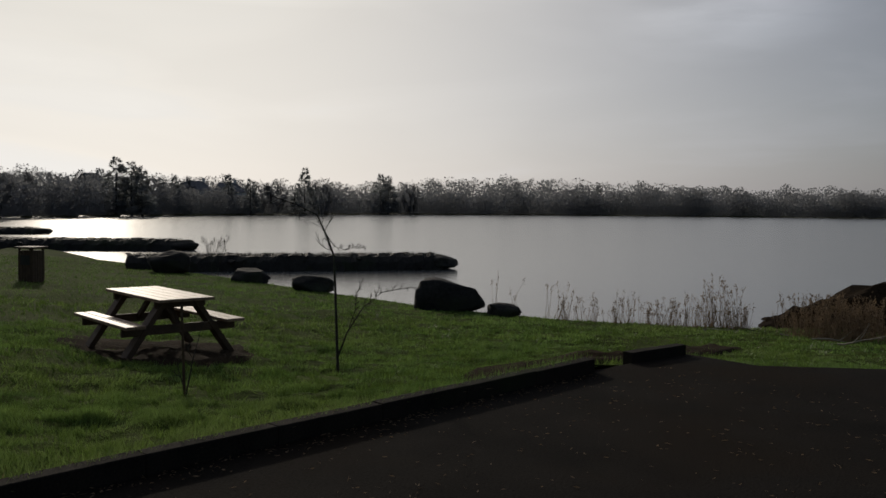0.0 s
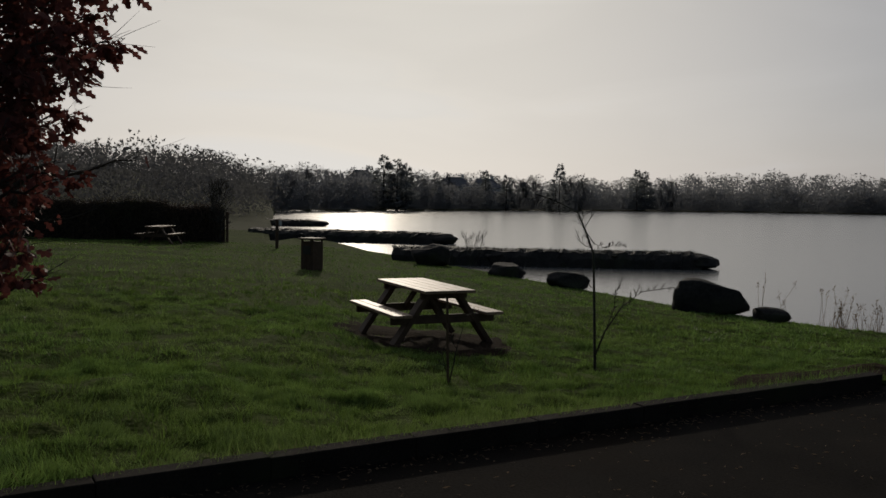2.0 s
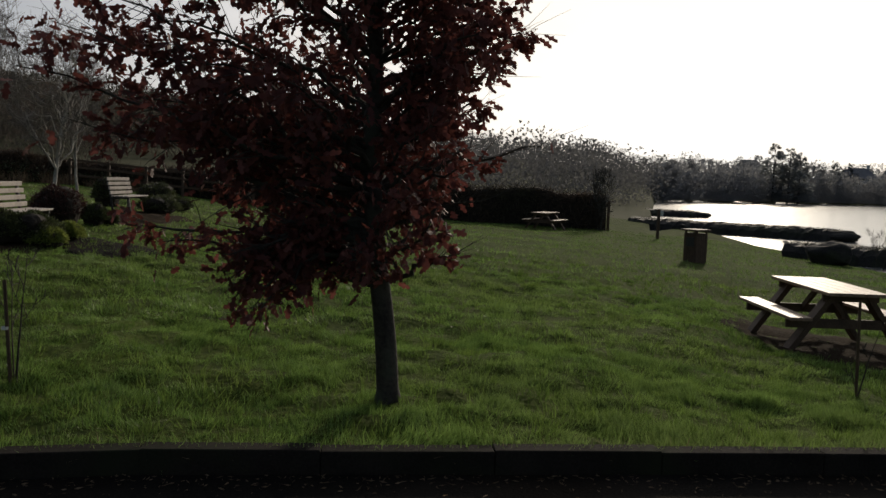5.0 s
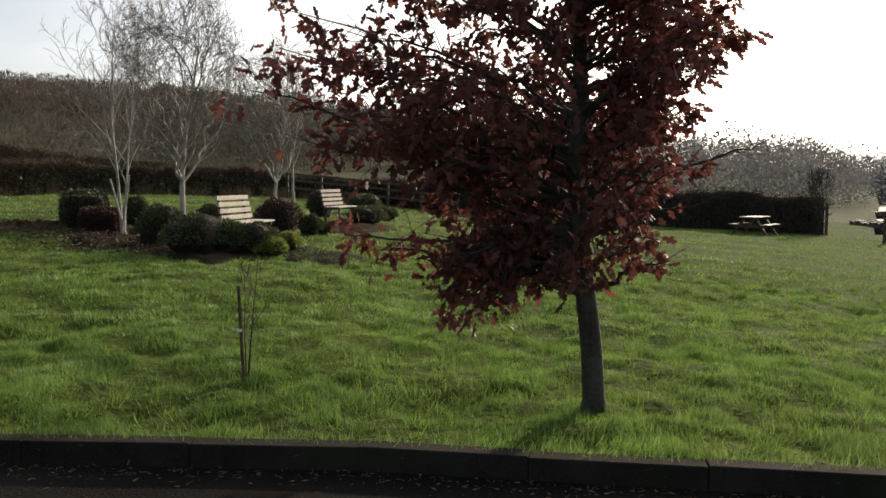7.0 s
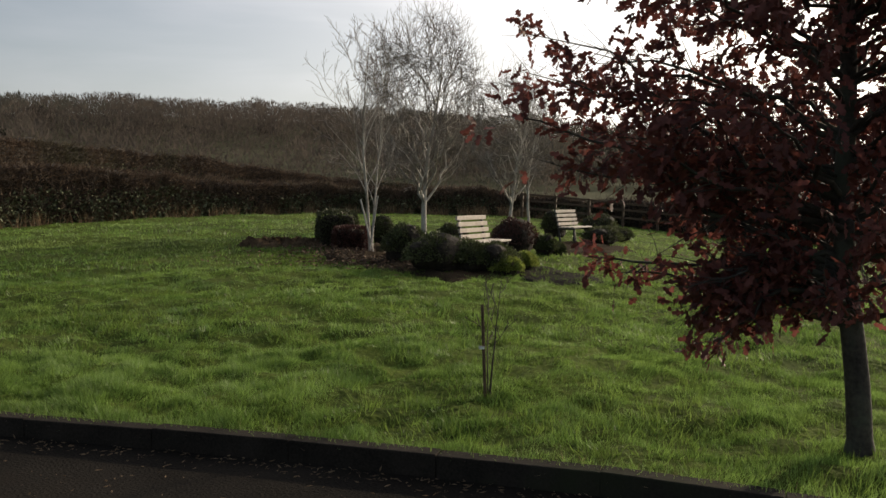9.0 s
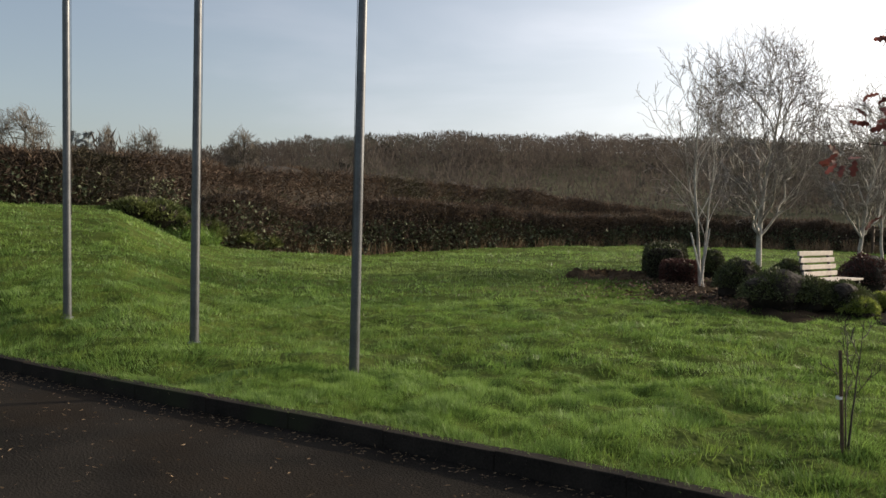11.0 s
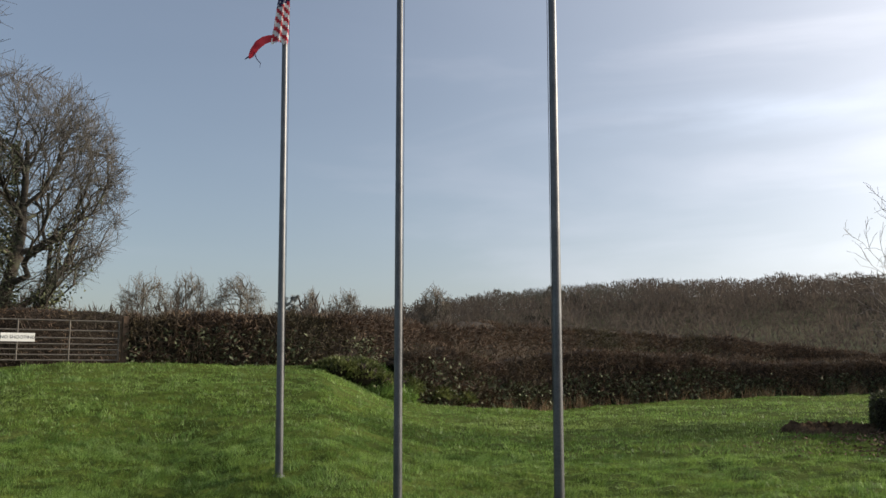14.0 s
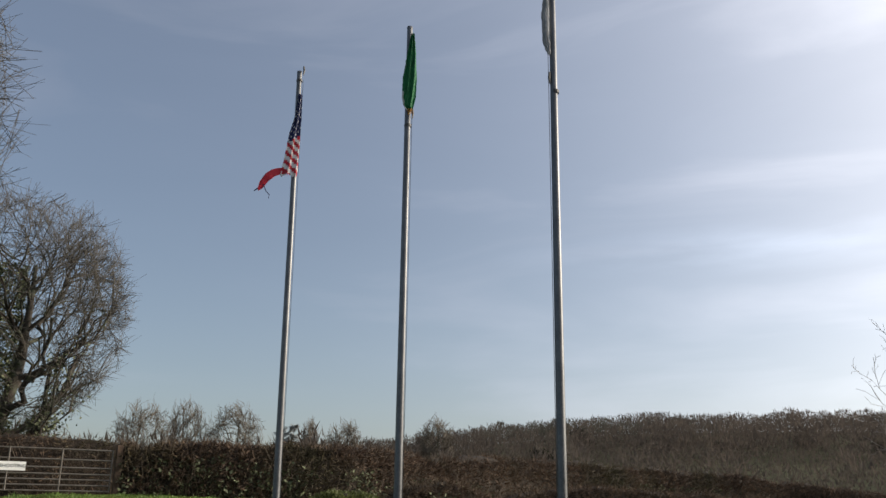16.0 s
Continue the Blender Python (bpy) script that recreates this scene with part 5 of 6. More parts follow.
def park_bench(m, label):
    root = thing("park_bench", m, label, "bench", "benches in the flower bed")
    for x in (-0.52, 0.52):
        for y, top in ((-0.2, 0.42), (0.2, 0.9)):
            bm = bmesh.new()
            beam(bm, (x, y, -0.04), (x, y + (0.14 if y > 0 else 0), top), 0.05, 0.05, 0.006, (1, 0, 0))
            part("leg", bm, M_IRON, root)
        bm = bmesh.new()
        beam(bm, (x, -0.24, 0.41), (x, 0.26, 0.39), 0.05, 0.05, 0.006)
        part("seat_bearer", bm, M_IRON, root)
    for k in range(4):
        bm = bmesh.new()
        y = -0.2 + 0.12 * k
        box(bm, -0.66, y - 0.05, 0.435, 0.66, y + 0.05, 0.47, 0.006)
        part("seat_slat", bm, M_SLAT, root)
    for k in range(4):
        bm = bmesh.new()
        z = 0.54 + 0.118 * k
        box(bm, -0.66, -0.02, z - 0.04, 0.66, 0.02, z + 0.04, 0.006, pose(0, 0.23 + 0.03 * k, 0, 0, 0, 0))
        part("back_slat", bm, M_SLAT, root)
    return root


park_bench(Matrix.Translation(polar(111.9, 16.4, -0.06)) @ pose(0, 0, 0, 0, 0, 178), "weathered wooden slatted bench on iron legs among shrubs")
park_bench(Matrix.Translation(polar(106.0, 24.6)) @ pose(0, 0, 0, 0, 0, 172), "weathered wooden slatted bench on iron legs beside a clipped shrub")
for a, lean in ((119.75, -3.0), (119.25, 3.0)):
    p0 = polar(a, 17.3)
    ob = raw("tree_stake", *tubes([[(p0 + Vector((0, 0, -0.1)), 0.021), (p0 + (Vector((0.02, 0.22, 1.2)) if lean < 0 else Vector((-0.1, -0.42, 1.15))), 0.018)]], 8), M_BIRCH)
    tagged(ob, "pale leaning stake propping a young birch", "stake", "stakes at the young birch")


# ---- post and rail fence at the far side of the lawn ----
def fence():
    root = thing("fence", Matrix.Identity(4), "dark post-and-rail fence behind the flower bed", "fence")
    spots = [polar(a, 39.0) for a in np.arange(98.5, 110.0, 2.2)]
    for p in spots:
        bm = bmesh.new()
        box(bm, p.x - 0.05, p.y - 0.05, p.z - 0.2, p.x + 0.05, p.y + 0.05, p.z + 1.15, 0.01)
        part("post", bm, M_WOOD_DARK, root)
    for p, q in zip(spots, spots[1:]):
        for z in (0.45, 0.8, 1.08):
            bm = bmesh.new()
            beam(bm, p + Vector((0, 0, z)), q + Vector((0, 0, z)), 0.04, 0.09, 0.005)
            part("rail", bm, M_WOOD_DARK, root)


fence()


# ---- flags ----
def cloth(name, drop, edges, paint, label, folds=3.0, deep=0.03, seed=1):
    """A limp flag gathered against its pole. edges: rows of (share of the drop, left edge, right edge); paint(u, v) gives the material of each cell."""
    rng = random.Random(seed)
    root = thing(name, Matrix.Identity(4), label, "flag")
    nu, nv = 18, 44
    ev, el, er = [[row[i] for row in edges] for i in range(3)]
    grid, cells = [], {}
    for i in range(nu + 1):
        for j in range(nv + 1):
            u, v = i / nu, j / nv
            a, b = float(np.interp(v, ev, el)), float(np.interp(v, ev, er))
            ragged = rng.uniform(-0.03, 0.03) if j == nv else 0.0
            grid.append((a + (b - a) * (u + 0.03 * math.sin(u * folds * 6.28 + v * 5)) + rng.gauss(0, 0.002), -0.055 - deep * (math.sin(u * folds * 6.28 + v * 3.5) * 0.6 + math.sin(math.pi * u) * 0.8) + rng.gauss(0, 0.003), -v * drop + ragged))
    spots = [(i, j) for i in range(nu) for j in range(nv)]
    for i, j in spots:
        cells.setdefault(paint(i / nu, j / nv), []).append((i, j))
    order = list(cells)
    index = {c: k for k, m in enumerate(order) for c in cells[m]}
    at_v = lambda i, j: i * (nv + 1) + j
    ob = raw("cloth", grid, [(at_v(i, j), at_v(i + 1, j), at_v(i + 1, j + 1), at_v(i, j + 1)) for i, j in spots], order[0], root, True)
    for m in order[1:]:
        ob.data.materials.append(m)
    ob.data.polygons.foreach_set("material_index", np.array([index[c] for c in spots], dtype=np.int32))
    return root


M_RED = material("flag_red", (0.42, 0.02, 0.035), (0.55, 0.04, 0.06), 6, 0.75, 0.1, 60, through_light=0.35)
M_NAVY = material("flag_navy", (0.012, 0.018, 0.06), (0.025, 0.03, 0.1), 6, 0.75, 0.1, 60, through_light=0.2)
M_CLOTH_WHITE = material("flag_white", (0.6, 0.6, 0.62), (0.75, 0.75, 0.76), 6, 0.75, 0.1, 60, through_light=0.35)
M_GREEN = material("flag_green", (0.006, 0.1, 0.035), (0.012, 0.17, 0.06), 6, 0.75, 0.1, 60, through_light=0.25)
M_ORANGE = material("flag_orange", (0.5, 0.25, 0.06), (0.62, 0.33, 0.1), 6, 0.75, 0.1, 60, through_light=0.3)
M_GREY_CLOTH = material("flag_grey", (0.25, 0.26, 0.28), (0.36, 0.37, 0.39), 6, 0.75, 0.1, 60, through_light=0.2)


def stripes(u, v):
    if v < 0.6 - 0.1 * u:
        return M_CLOTH_WHITE if (int(u * 18) * 7 + int(v * 44) * 5) % 11 == 0 and 0.06 < v else M_NAVY
    return M_RED if int((v - 0.16 * u) * 19) % 2 else M_CLOTH_WHITE


def tricolour(u, v):
    if v > 0.95:
        return M_ORANGE
    return M_CLOTH_WHITE if u < 0.1 and v > 0.72 else M_GREEN


def hoist(pole, tall, down, lean, flag):
    flag.matrix_world = pole.matrix_world @ Matrix.Translation((lean, 0, tall - down))
    return flag


us = hoist(pole_a, tall_a, 0.36, -0.055, cloth("flag", 1.26, [(0, 0.0, 0.055), (0.3, -0.04, 0.06), (0.5, -0.1, 0.055), (0.75, -0.13, 0.06), (1, -0.17, 0.06)], stripes, "tattered flag of stars and red and white stripes hanging limp", 2.0, 0.025, 1))
tail = [(-0.12, -1.2, 0.05), (-0.2, -1.2, 0.05), (-0.28, -1.25, 0.055), (-0.36, -1.33, 0.06), (-0.43, -1.43, 0.055), (-0.47, -1.5, 0.02)]
raw("tail", [(x - 0.4 * w * s, -0.06 + 0.03 * math.sin(i * 1.7) + 0.01 * s, z + w * s) for i, (x, z, w) in enumerate(tail) for s in (-1, 1)], [(2 * i, 2 * i + 1, 2 * i + 3, 2 * i + 2) for i in range(len(tail) - 1)], M_RED, us, True)
raw("thread", *tubes([[(Vector((-0.4, -0.06, -1.42)), 0.008), (Vector((-0.36, -0.06, -1.52)), 0.006), (Vector((-0.31, -0.06, -1.57)), 0.005), (Vector((-0.32, -0.06, -1.63)), 0.003)], [(Vector((-0.47, -0.06, -1.49)), 0.012), (Vector((-0.52, -0.06, -1.53)), 0.006)]], 5), M_NAVY, us)
hoist(pole_b, tall_b, 0.1, 0.02, cloth("flag", 1.12, [(0, 0.02, 0.06), (0.2, -0.02, 0.085), (0.55, -0.075, 0.105), (0.8, -0.08, 0.09), (0.93, -0.05, 0.06), (0.95, -0.02, 0.055), (1, 0.0, 0.05)], tricolour, "limp green flag wound round its pole with an orange edge", 2.5, 0.03, 2))
hoist(pole_c, tall_c, 0.22, 0.07, cloth("flag", 1.0, [(0, -0.06, -0.03), (0.5, -0.125, -0.03), (0.85, -0.115, -0.035), (1, -0.06, -0.035)], lambda u, v: M_CLOTH_WHITE if 0.7 < u < 0.85 else M_GREY_CLOTH, "limp pale grey flag hanging against its pole", 2.0, 0.02, 3))
for pole, tall, cut, lean in ((pole_a, tall_a, 0.1, -0.055), (pole_b, tall_b, 1.35, 0.02), (pole_c, tall_c, 1.62, 0.07)):
    side = -0.05 if lean > 0.05 else 0.052
    raw("halyard", *tubes([[(Vector((side + lean * k, -0.02, tall * k)), 0.004) for k in (0.985, 0.6, 0.17)]], 4), M_IRON, pole)
    raw("clip", *tubes([[(Vector((lean, 0, tall - cut)), 0.044), (Vector((lean, 0, tall - cut - 0.035)), 0.044)]], 14), M_IRON, pole)
    raw("toggle", *tubes([[(Vector((side + lean, -0.04, tall - cut + 0.2)), 0.012), (Vector((side * 1.15 + lean, -0.04, tall - cut + 0.13)), 0.016), (Vector((side + lean, -0.04, tall - cut + 0.06)), 0.006)]], 6), M_IRON, pole)


# ---- sign on the gate ----
sign = thing("sign", Matrix.Translation(GATE + Vector((2.07, 0.03, 0.53))), "small white board with black lettering fixed to the gate", "sign")
bm = bmesh.new()
box(bm, 0, 0.0, 0, 0.8, 0.012, 0.22, 0.004)
part("board", bm, M_WHITE, sign)
tx = bpy.data.curves.new("lettering", "FONT")
tx.body, tx.size, tx.extrude, tx.align_x, tx.align_y = "NO SHOOTING", 0.115, 0.001, "CENTER", "CENTER"
txo = new("lettering_source", tx)
bpy.context.view_layer.update()
tme = bpy.data.meshes.new_from_object(txo)
bpy.data.objects.remove(txo)
tme.materials.append(M_BLACK)
txm = new("lettering", tme)
txm.parent = sign
txm.matrix_basis = Matrix.Translation((0.4, 0.016, 0.11)) @ pose(0, 0, 0, 90, 0, 180)

# gate posts
for dx in (-0.16, 4.5):
    bm = bmesh.new()
    box(bm, -0.08, -0.08, -0.3, 0.08, 0.08, 1.25, 0.015)
    gp = part("gate_post", bm, M_WOOD_DARK)
    gp.matrix_world = Matrix.Translation(GATE + Vector((dx, 0, 0)))
    tagged(gp, "dark wooden gate post", "post", "posts of the field gate")

M_BRAMBLE = material("bramble_leaf", (0.06, 0.075, 0.025), (0.16, 0.18, 0.06), 2, 0.6, 0, 14, through_light=0.3, vary=0.4)
for a, r, w, h in ((155.9, 25.2, 1.5, 0.5), (154.6, 25.3, 1.3, 0.75), (153.2, 25.6, 1.5, 0.6), (151.8, 25.9, 1.2, 0.7), (149.8, 26.8, 1.4, 0.6), (148.2, 27.4, 1.1, 0.55)):
    sh = shrub(a, None, w, h, int(a * 7), M_BRAMBLE, "ivy and bramble mound at the end of the hedge", "bramble_mound", 0.8, 0.09, 1800, r)
    sh["group"] = "brambles at the hedge"


# ---- far trees and woods ----
def far_tree(name, a, r, top_el, wide, seed, label, group="", low=0.12):
    """A bare tree far off, its top under the elevation top_el."""
    p = polar(a, r)
    tall = 1.6 + r * math.tan(radians(top_el)) - p.z
    rich = r < 145
    # trees towards the lake take the haze-lightened wood for bark and twigs
    return crown_tree(name, p, tall, wide, seed, label, tall * 0.018, low, 13 if rich else 9, 8 if rich else 6, 6 if rich else 4, 3 if rich else 2, r * 0.00017, group, inner=0.55, twig=M_HAZED_WOODS if a < 90 else M_FIELD_TWIG, bark=M_HAZED_WOODS if a < 90 else M_BARK)


def trunk_ivy(root, boughs, tall, rad, seed, count=5200, limbs=34):
    """Ivy climbing the trunk and the inner part of the limbs."""
    nr = np.random.default_rng(seed)
    z, turn = nr.uniform(0, tall, count), nr.uniform(0, 6.283, count)
    r = rad + rad * nr.random(count) * (1.2 - z / tall)
    q = np.stack([np.cos(turn) * r, np.sin(turn) * r, z], 1)
    ip = np.array([along(b, t)[0] for b in boughs[:limbs] for t in np.linspace(0.0, 0.55, 22)])
    ip = np.repeat(ip, 4, 0) + nr.normal(0, rad * 0.55, (len(ip) * 4, 3))
    q = np.concatenate([q, ip])
    raw("ivy", *scatter(q, nr.normal(size=q.shape), np.full(len(q), 0.13), np.full(len(q), 0.14), OVAL, OVAL_T, nr), M_IVY, root)


big, b_boughs = crown_tree("ash_tree", polar(176.6, 31.0), 10.0, 7.7, 81, "tall bare spreading tree with ivy on its trunk beyond the gate", 0.3, 0.2, 18, 10, 8, 5, 0.0075, sag=0.05)
trunk_ivy(big, b_boughs, 7.5, 0.36, 82)
crown_tree("ash_tree", polar(190.1, 24.0), 15.5, 10.5, 93, "tall bare tree reaching over the track", 0.36, 0.25, 16, 9, 7, 4, 0.008)
far_tree("field_tree", 162.4, 95, 6.75, 6.6, 83, "round bare tree behind the hedge", "bare trees behind the hedge")
far_tree("field_tree", 165.4, 95, 6.95, 4.6, 84, "bare tree behind the hedge", "bare trees behind the hedge")
far_tree("field_tree", 168.0, 90, 6.8, 6.0, 85, "bare tree behind the hedge", "bare trees behind the hedge")
far_tree("field_tree", 155.4, 110, 6.0, 5.2, 86, "bare ivy-clad tree behind the hedge", "bare trees behind the hedge")
far_tree("field_tree", 149.3, 140, 6.1, 6.5, 87, "bare tree behind the hedge", "bare trees behind the hedge")
far_tree("field_tree", 157.6, 120, 5.95, 2.4, 94, "slim bare tree behind the hedge", "bare trees behind the hedge")
for a, r, el, wide, seed in ((139.8, 200, 5.5, 5.5, 88), (126.3, 200, 4.85, 5.0, 95), (142.5, 150, 4.3, 4.0, 96), (131.0, 190, 4.2, 6.0, 97), (134.5, 180, 4.0, 7.0, 98), (122.0, 190, 4.2, 6.0, 99)):
    ivied, boughs = far_tree("field_tree", a, r, el, wide, seed, "dark ivy-clad tree standing against the wooded hill", "ivied trees below the hill")
    nr = np.random.default_rng(seed)
    q = np.array([along(b, t)[0] for b in boughs[:40] for t in np.linspace(0.0, 0.9, 12)])
    q = np.repeat(q, 4, 0) + nr.normal(0, 0.35, (len(q) * 4, 3))
    raw("ivy", *scatter(q, nr.normal(size=q.shape), np.full(len(q), 0.5), np.full(len(q), 0.5), OVAL, OVAL_T, nr), M_DARK_IVY, ivied)
far_tree("field_tree", 46.5, 292, 1.85, 8, 89, "round bare tree on the far shore", "bare trees on the far shore")
far_tree("field_tree", 71.7, 150, 1.7, 6, 91, "bare forked tree on the far shore", "bare trees on the far shore")
bare_tree("alder_bush", polar(75.6, 42.0), 2.9, 0.9, 92, "bare upright bush at the end of the hedge", M_BARK, M_TWIG, stems=3, trunk_r=0.03, bare=0.15, limbs=30, twigs=6, fine=4, angle=0.35, fine_r=0.008)
far_tree("field_tree", 52.3, 245, 2.1, 7, 90, "round bare tree on the far shore", "bare trees on the far shore")
for a, r, el, seed in ((62.9, 215, 1.95, 121), (60.9, 240, 1.7, 122), (55.2, 240, 1.75, 123), (56.2, 238, 1.6, 124), (67.3, 200, 2.1, 125), (68.9, 190, 2.0, 126), (70.4, 175, 2.05, 127)):
    far_tree("field_tree", a, r, el, 7, seed, "round bare tree on the far shore", "bare trees on the far shore")


def conifer(a, r, el, wide, seed):
    p = polar(a, r)
    tall = 1.6 + r * math.tan(radians(el)) - p.z
    nr = np.random.default_rng(seed)
    root = thing("conifer", Matrix.Translation(p), "pointed conifer on the far shore, greyed for haze", "tree", "conifers on the far shore")
    raw("trunk", *tubes([[(Vector((0, 0, -0.3)), 0.25), (Vector((0, 0, tall)), 0.04)]], 7), M_BARK, root)
    tiers = max(12, int(tall / 0.75))
    pts, ways, sizes = [], [], []
    for k in range(tiers):
        for b in range(9):
            t = 0.05 + 0.94 * min(0.995, max(0.0, (k + nr.normal(0, 0.9)) / tiers))
            turn = nr.uniform(0, 6.283)
            reach = wide * 0.5 * (1 - t) ** 0.75 * nr.uniform(0.55, 1.15) + 0.25
            f = np.sqrt(nr.random(15))
            side = nr.normal(0, 0.07, 15) * reach * (1.2 - f)
            pts.append(np.stack([np.cos(turn) * f * reach - np.sin(turn) * side, np.sin(turn) * f * reach + np.cos(turn) * side, tall * t + reach * (0.3 * f * f - 0.22 * f) + nr.normal(0, 0.12, 15)], 1))
            ways.append(np.stack([np.cos(turn) + nr.normal(0, 0.5, 15), np.sin(turn) + nr.normal(0, 0.5, 15), nr.normal(0.1, 0.3, 15)], 1))
            sizes.append(nr.uniform(0.6, 1.3, 15) * (0.5 + 0.17 * reach))
    q, way, size = np.concatenate(pts), np.concatenate(ways), np.concatenate(sizes)
    raw("crown", *scatter(q, way, size, size * 0.5, OVAL, OVAL_T, nr), M_HAZED_CONIFER, root)


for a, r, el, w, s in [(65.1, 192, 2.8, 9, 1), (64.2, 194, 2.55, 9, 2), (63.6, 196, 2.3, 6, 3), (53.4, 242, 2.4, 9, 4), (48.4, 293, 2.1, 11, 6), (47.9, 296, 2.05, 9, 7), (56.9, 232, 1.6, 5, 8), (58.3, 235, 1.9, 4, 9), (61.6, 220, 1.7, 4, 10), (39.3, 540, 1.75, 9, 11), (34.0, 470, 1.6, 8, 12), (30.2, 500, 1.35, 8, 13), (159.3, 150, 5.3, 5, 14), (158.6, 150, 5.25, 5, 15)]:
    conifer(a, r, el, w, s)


def woods(name, a0, a1, near, far, count, tall, seed, mat, label, tri=95, size=0.24, wide=1.0, rough=0.55, hair=0.0):
    """Far winter woodland: many crowns of thin upswept twigs. near, far: distance as a share from the rim (or the lake's far shore) to the crest."""
    nr = np.random.default_rng(seed)
    a = nr.uniform(a0, a1, count)
    lake = a < 72.5
    start = np.where(lake, np.interp(a, SHORE[:, 0], SHORE[:, 1]), np.interp(a, RIM[:, 0], RIM[:, 1]) + 22)
    end = np.interp(a, HILL[:, 0], HILL[:, 2])
    r = start + (end - start) * nr.uniform(near, far, count) + 2
    x, y = -np.sin(np.radians(a)) * r, np.cos(np.radians(a)) * r
    z = height(x, y)
    h = tall * (1 + rough * (vnoise(a * 4, r * 0.06, 5.0, seed) - 0.5)) * nr.uniform(0.6, 1.2, count) * np.where(lake, np.clip(start / 200, 1.2, 2.0), 1.0)
    k = tri
    cx, cy, cz, ch = [np.repeat(q, k) for q in (x, y, z, h)]
    t = nr.random(count * k) ** (0.95 - 0.2 * hair)
    turn = nr.uniform(0, 6.283, count * k)
    reach = ch * wide * 0.5 * np.sqrt(np.clip(1 - (t * 1.5 - 0.5) ** 2, 0.03, 1)) * nr.uniform(0.1, 1, count * k)
    p = np.stack([cx + np.cos(turn) * reach, cy + np.sin(turn) * reach, cz + ch * t * 0.84], 1)
    way = np.stack([np.cos(turn) * 0.35, np.sin(turn) * 0.35, np.full(count * k, 0.75 + 0.4 * hair)], 1) + nr.normal(0, 0.6 - 0.27 * hair, (count * k, 3))
    s = ch * nr.uniform(0.14, 0.34, count * k) * size * (0.85 + 1.15 * hair)
    tagged(raw(name, *scatter(p, way, s, s * (1.05 - 0.81 * hair), SPEAR, SPEAR_T, nr), mat), label, "woodland", kind="stuff")


woods("shore_trees", 14, 72.5, 0.0, 0.12, 1600, 5.6, 101, M_HAZED_WOODS, "bare winter trees and scrub along the far shore")
woods("hill_woods", 14, 72.5, 0.1, 1.0, 1300, 6.5, 102, M_HAZED_WOODS, "bare winter woodland on the hills beyond the lake")
woods("hill_woods", 72.3, 92, 0.06, 1.02, 1200, 6.5, 107, M_HAZED_HILLSIDE, "bare woodland coloured as if hazy on the hillside beside the lake", tri=88, size=0.18)
woods("hill_woods", 92, 118, 0.15, 1.02, 1100, 7.0, 103, M_BROWN_WOODS, "bare winter woodland on the hillside", tri=80, hair=1.0)
woods("hill_woods", 112, 160, 0.35, 1.0, 2800, 6.2, 104, M_BROWN_WOODS, "bare winter woodland covering the hill", rough=0.25, tri=62, hair=1.0)
woods("field_scrub", 106, 176, 0.06, 0.45, 1500, 4.6, 105, M_BROWN_WOODS, "scrub and bare trees between the fields", tri=42, hair=1.0)
woods("shore_scrub", 14, 72.5, 0.0, 0.02, 700, 2.6, 106, M_HAZED_WOODS, "low reeds and scrub along the far waterline, greyed for haze", tri=60)


def house(a, r, el, turn, label):
    p = polar(a, r)
    ridge = 1.6 + r * math.tan(radians(el))
    root = thing("house", Matrix.Translation((p.x, p.y, ridge - 6.2)) @ pose(0, 0, 0, 0, 0, turn), label, "house", "houses beyond the lake")
    bm = bmesh.new()
    box(bm, -5, -3.5, -2, 5, 3.5, 3.4, 0.02)
    part("wall", bm, M_HOUSE, root)
    bm = bmesh.new()
    vs = [bm.verts.new(q) for q in [(-5.4, -3.9, 3.35), (5.4, -3.9, 3.35), (5.4, 3.9, 3.35), (-5.4, 3.9, 3.35), (-2.2, 0, 6.2), (2.2, 0, 6.2)]]
    for f in ((0, 1, 5, 4), (2, 3, 4, 5), (1, 2, 5), (3, 0, 4), (3, 2, 1, 0)):
        bm.faces.new([vs[i] for i in f])
    part("roof", bm, M_SLATE, root)
    bm = bmesh.new()
    box(bm, 2.0, -0.4, 5.4, 2.8, 0.4, 7.0, 0.02)
    part("chimney", bm, M_HOUSE, root)
    for x in (-3, 0, 3):
        bm = bmesh.new()
        box(bm, x - 0.6, -3.53, 1.0, x + 0.6, -3.48, 2.3, 0.01)
        part("window", bm, M_IRON, root)


M_HOUSE = material("render_wall", (0.6, 0.59, 0.56), (0.75, 0.73, 0.7), 0.8, 0.9, 0.1, 8)
M_SLATE = material("slate_roof", (0.13, 0.13, 0.14), (0.22, 0.22, 0.23), 1.5, 0.7, 0.2, 12)
house(60.4, 250, 1.45, 60, "pale house with a hipped slate roof among far trees")
house(58.4, 255, 1.38, 75, "pale house with a hipped slate roof among far trees")
house(66.6, 330, 1.8, 70, "pale house with a slate roof on the far hill")


# ---- grass ----
M_FALLEN = material("fallen_leaf", (0.06, 0.035, 0.02), (0.17, 0.1, 0.06), 3, 0.8, 0, 20, vary=0.4)


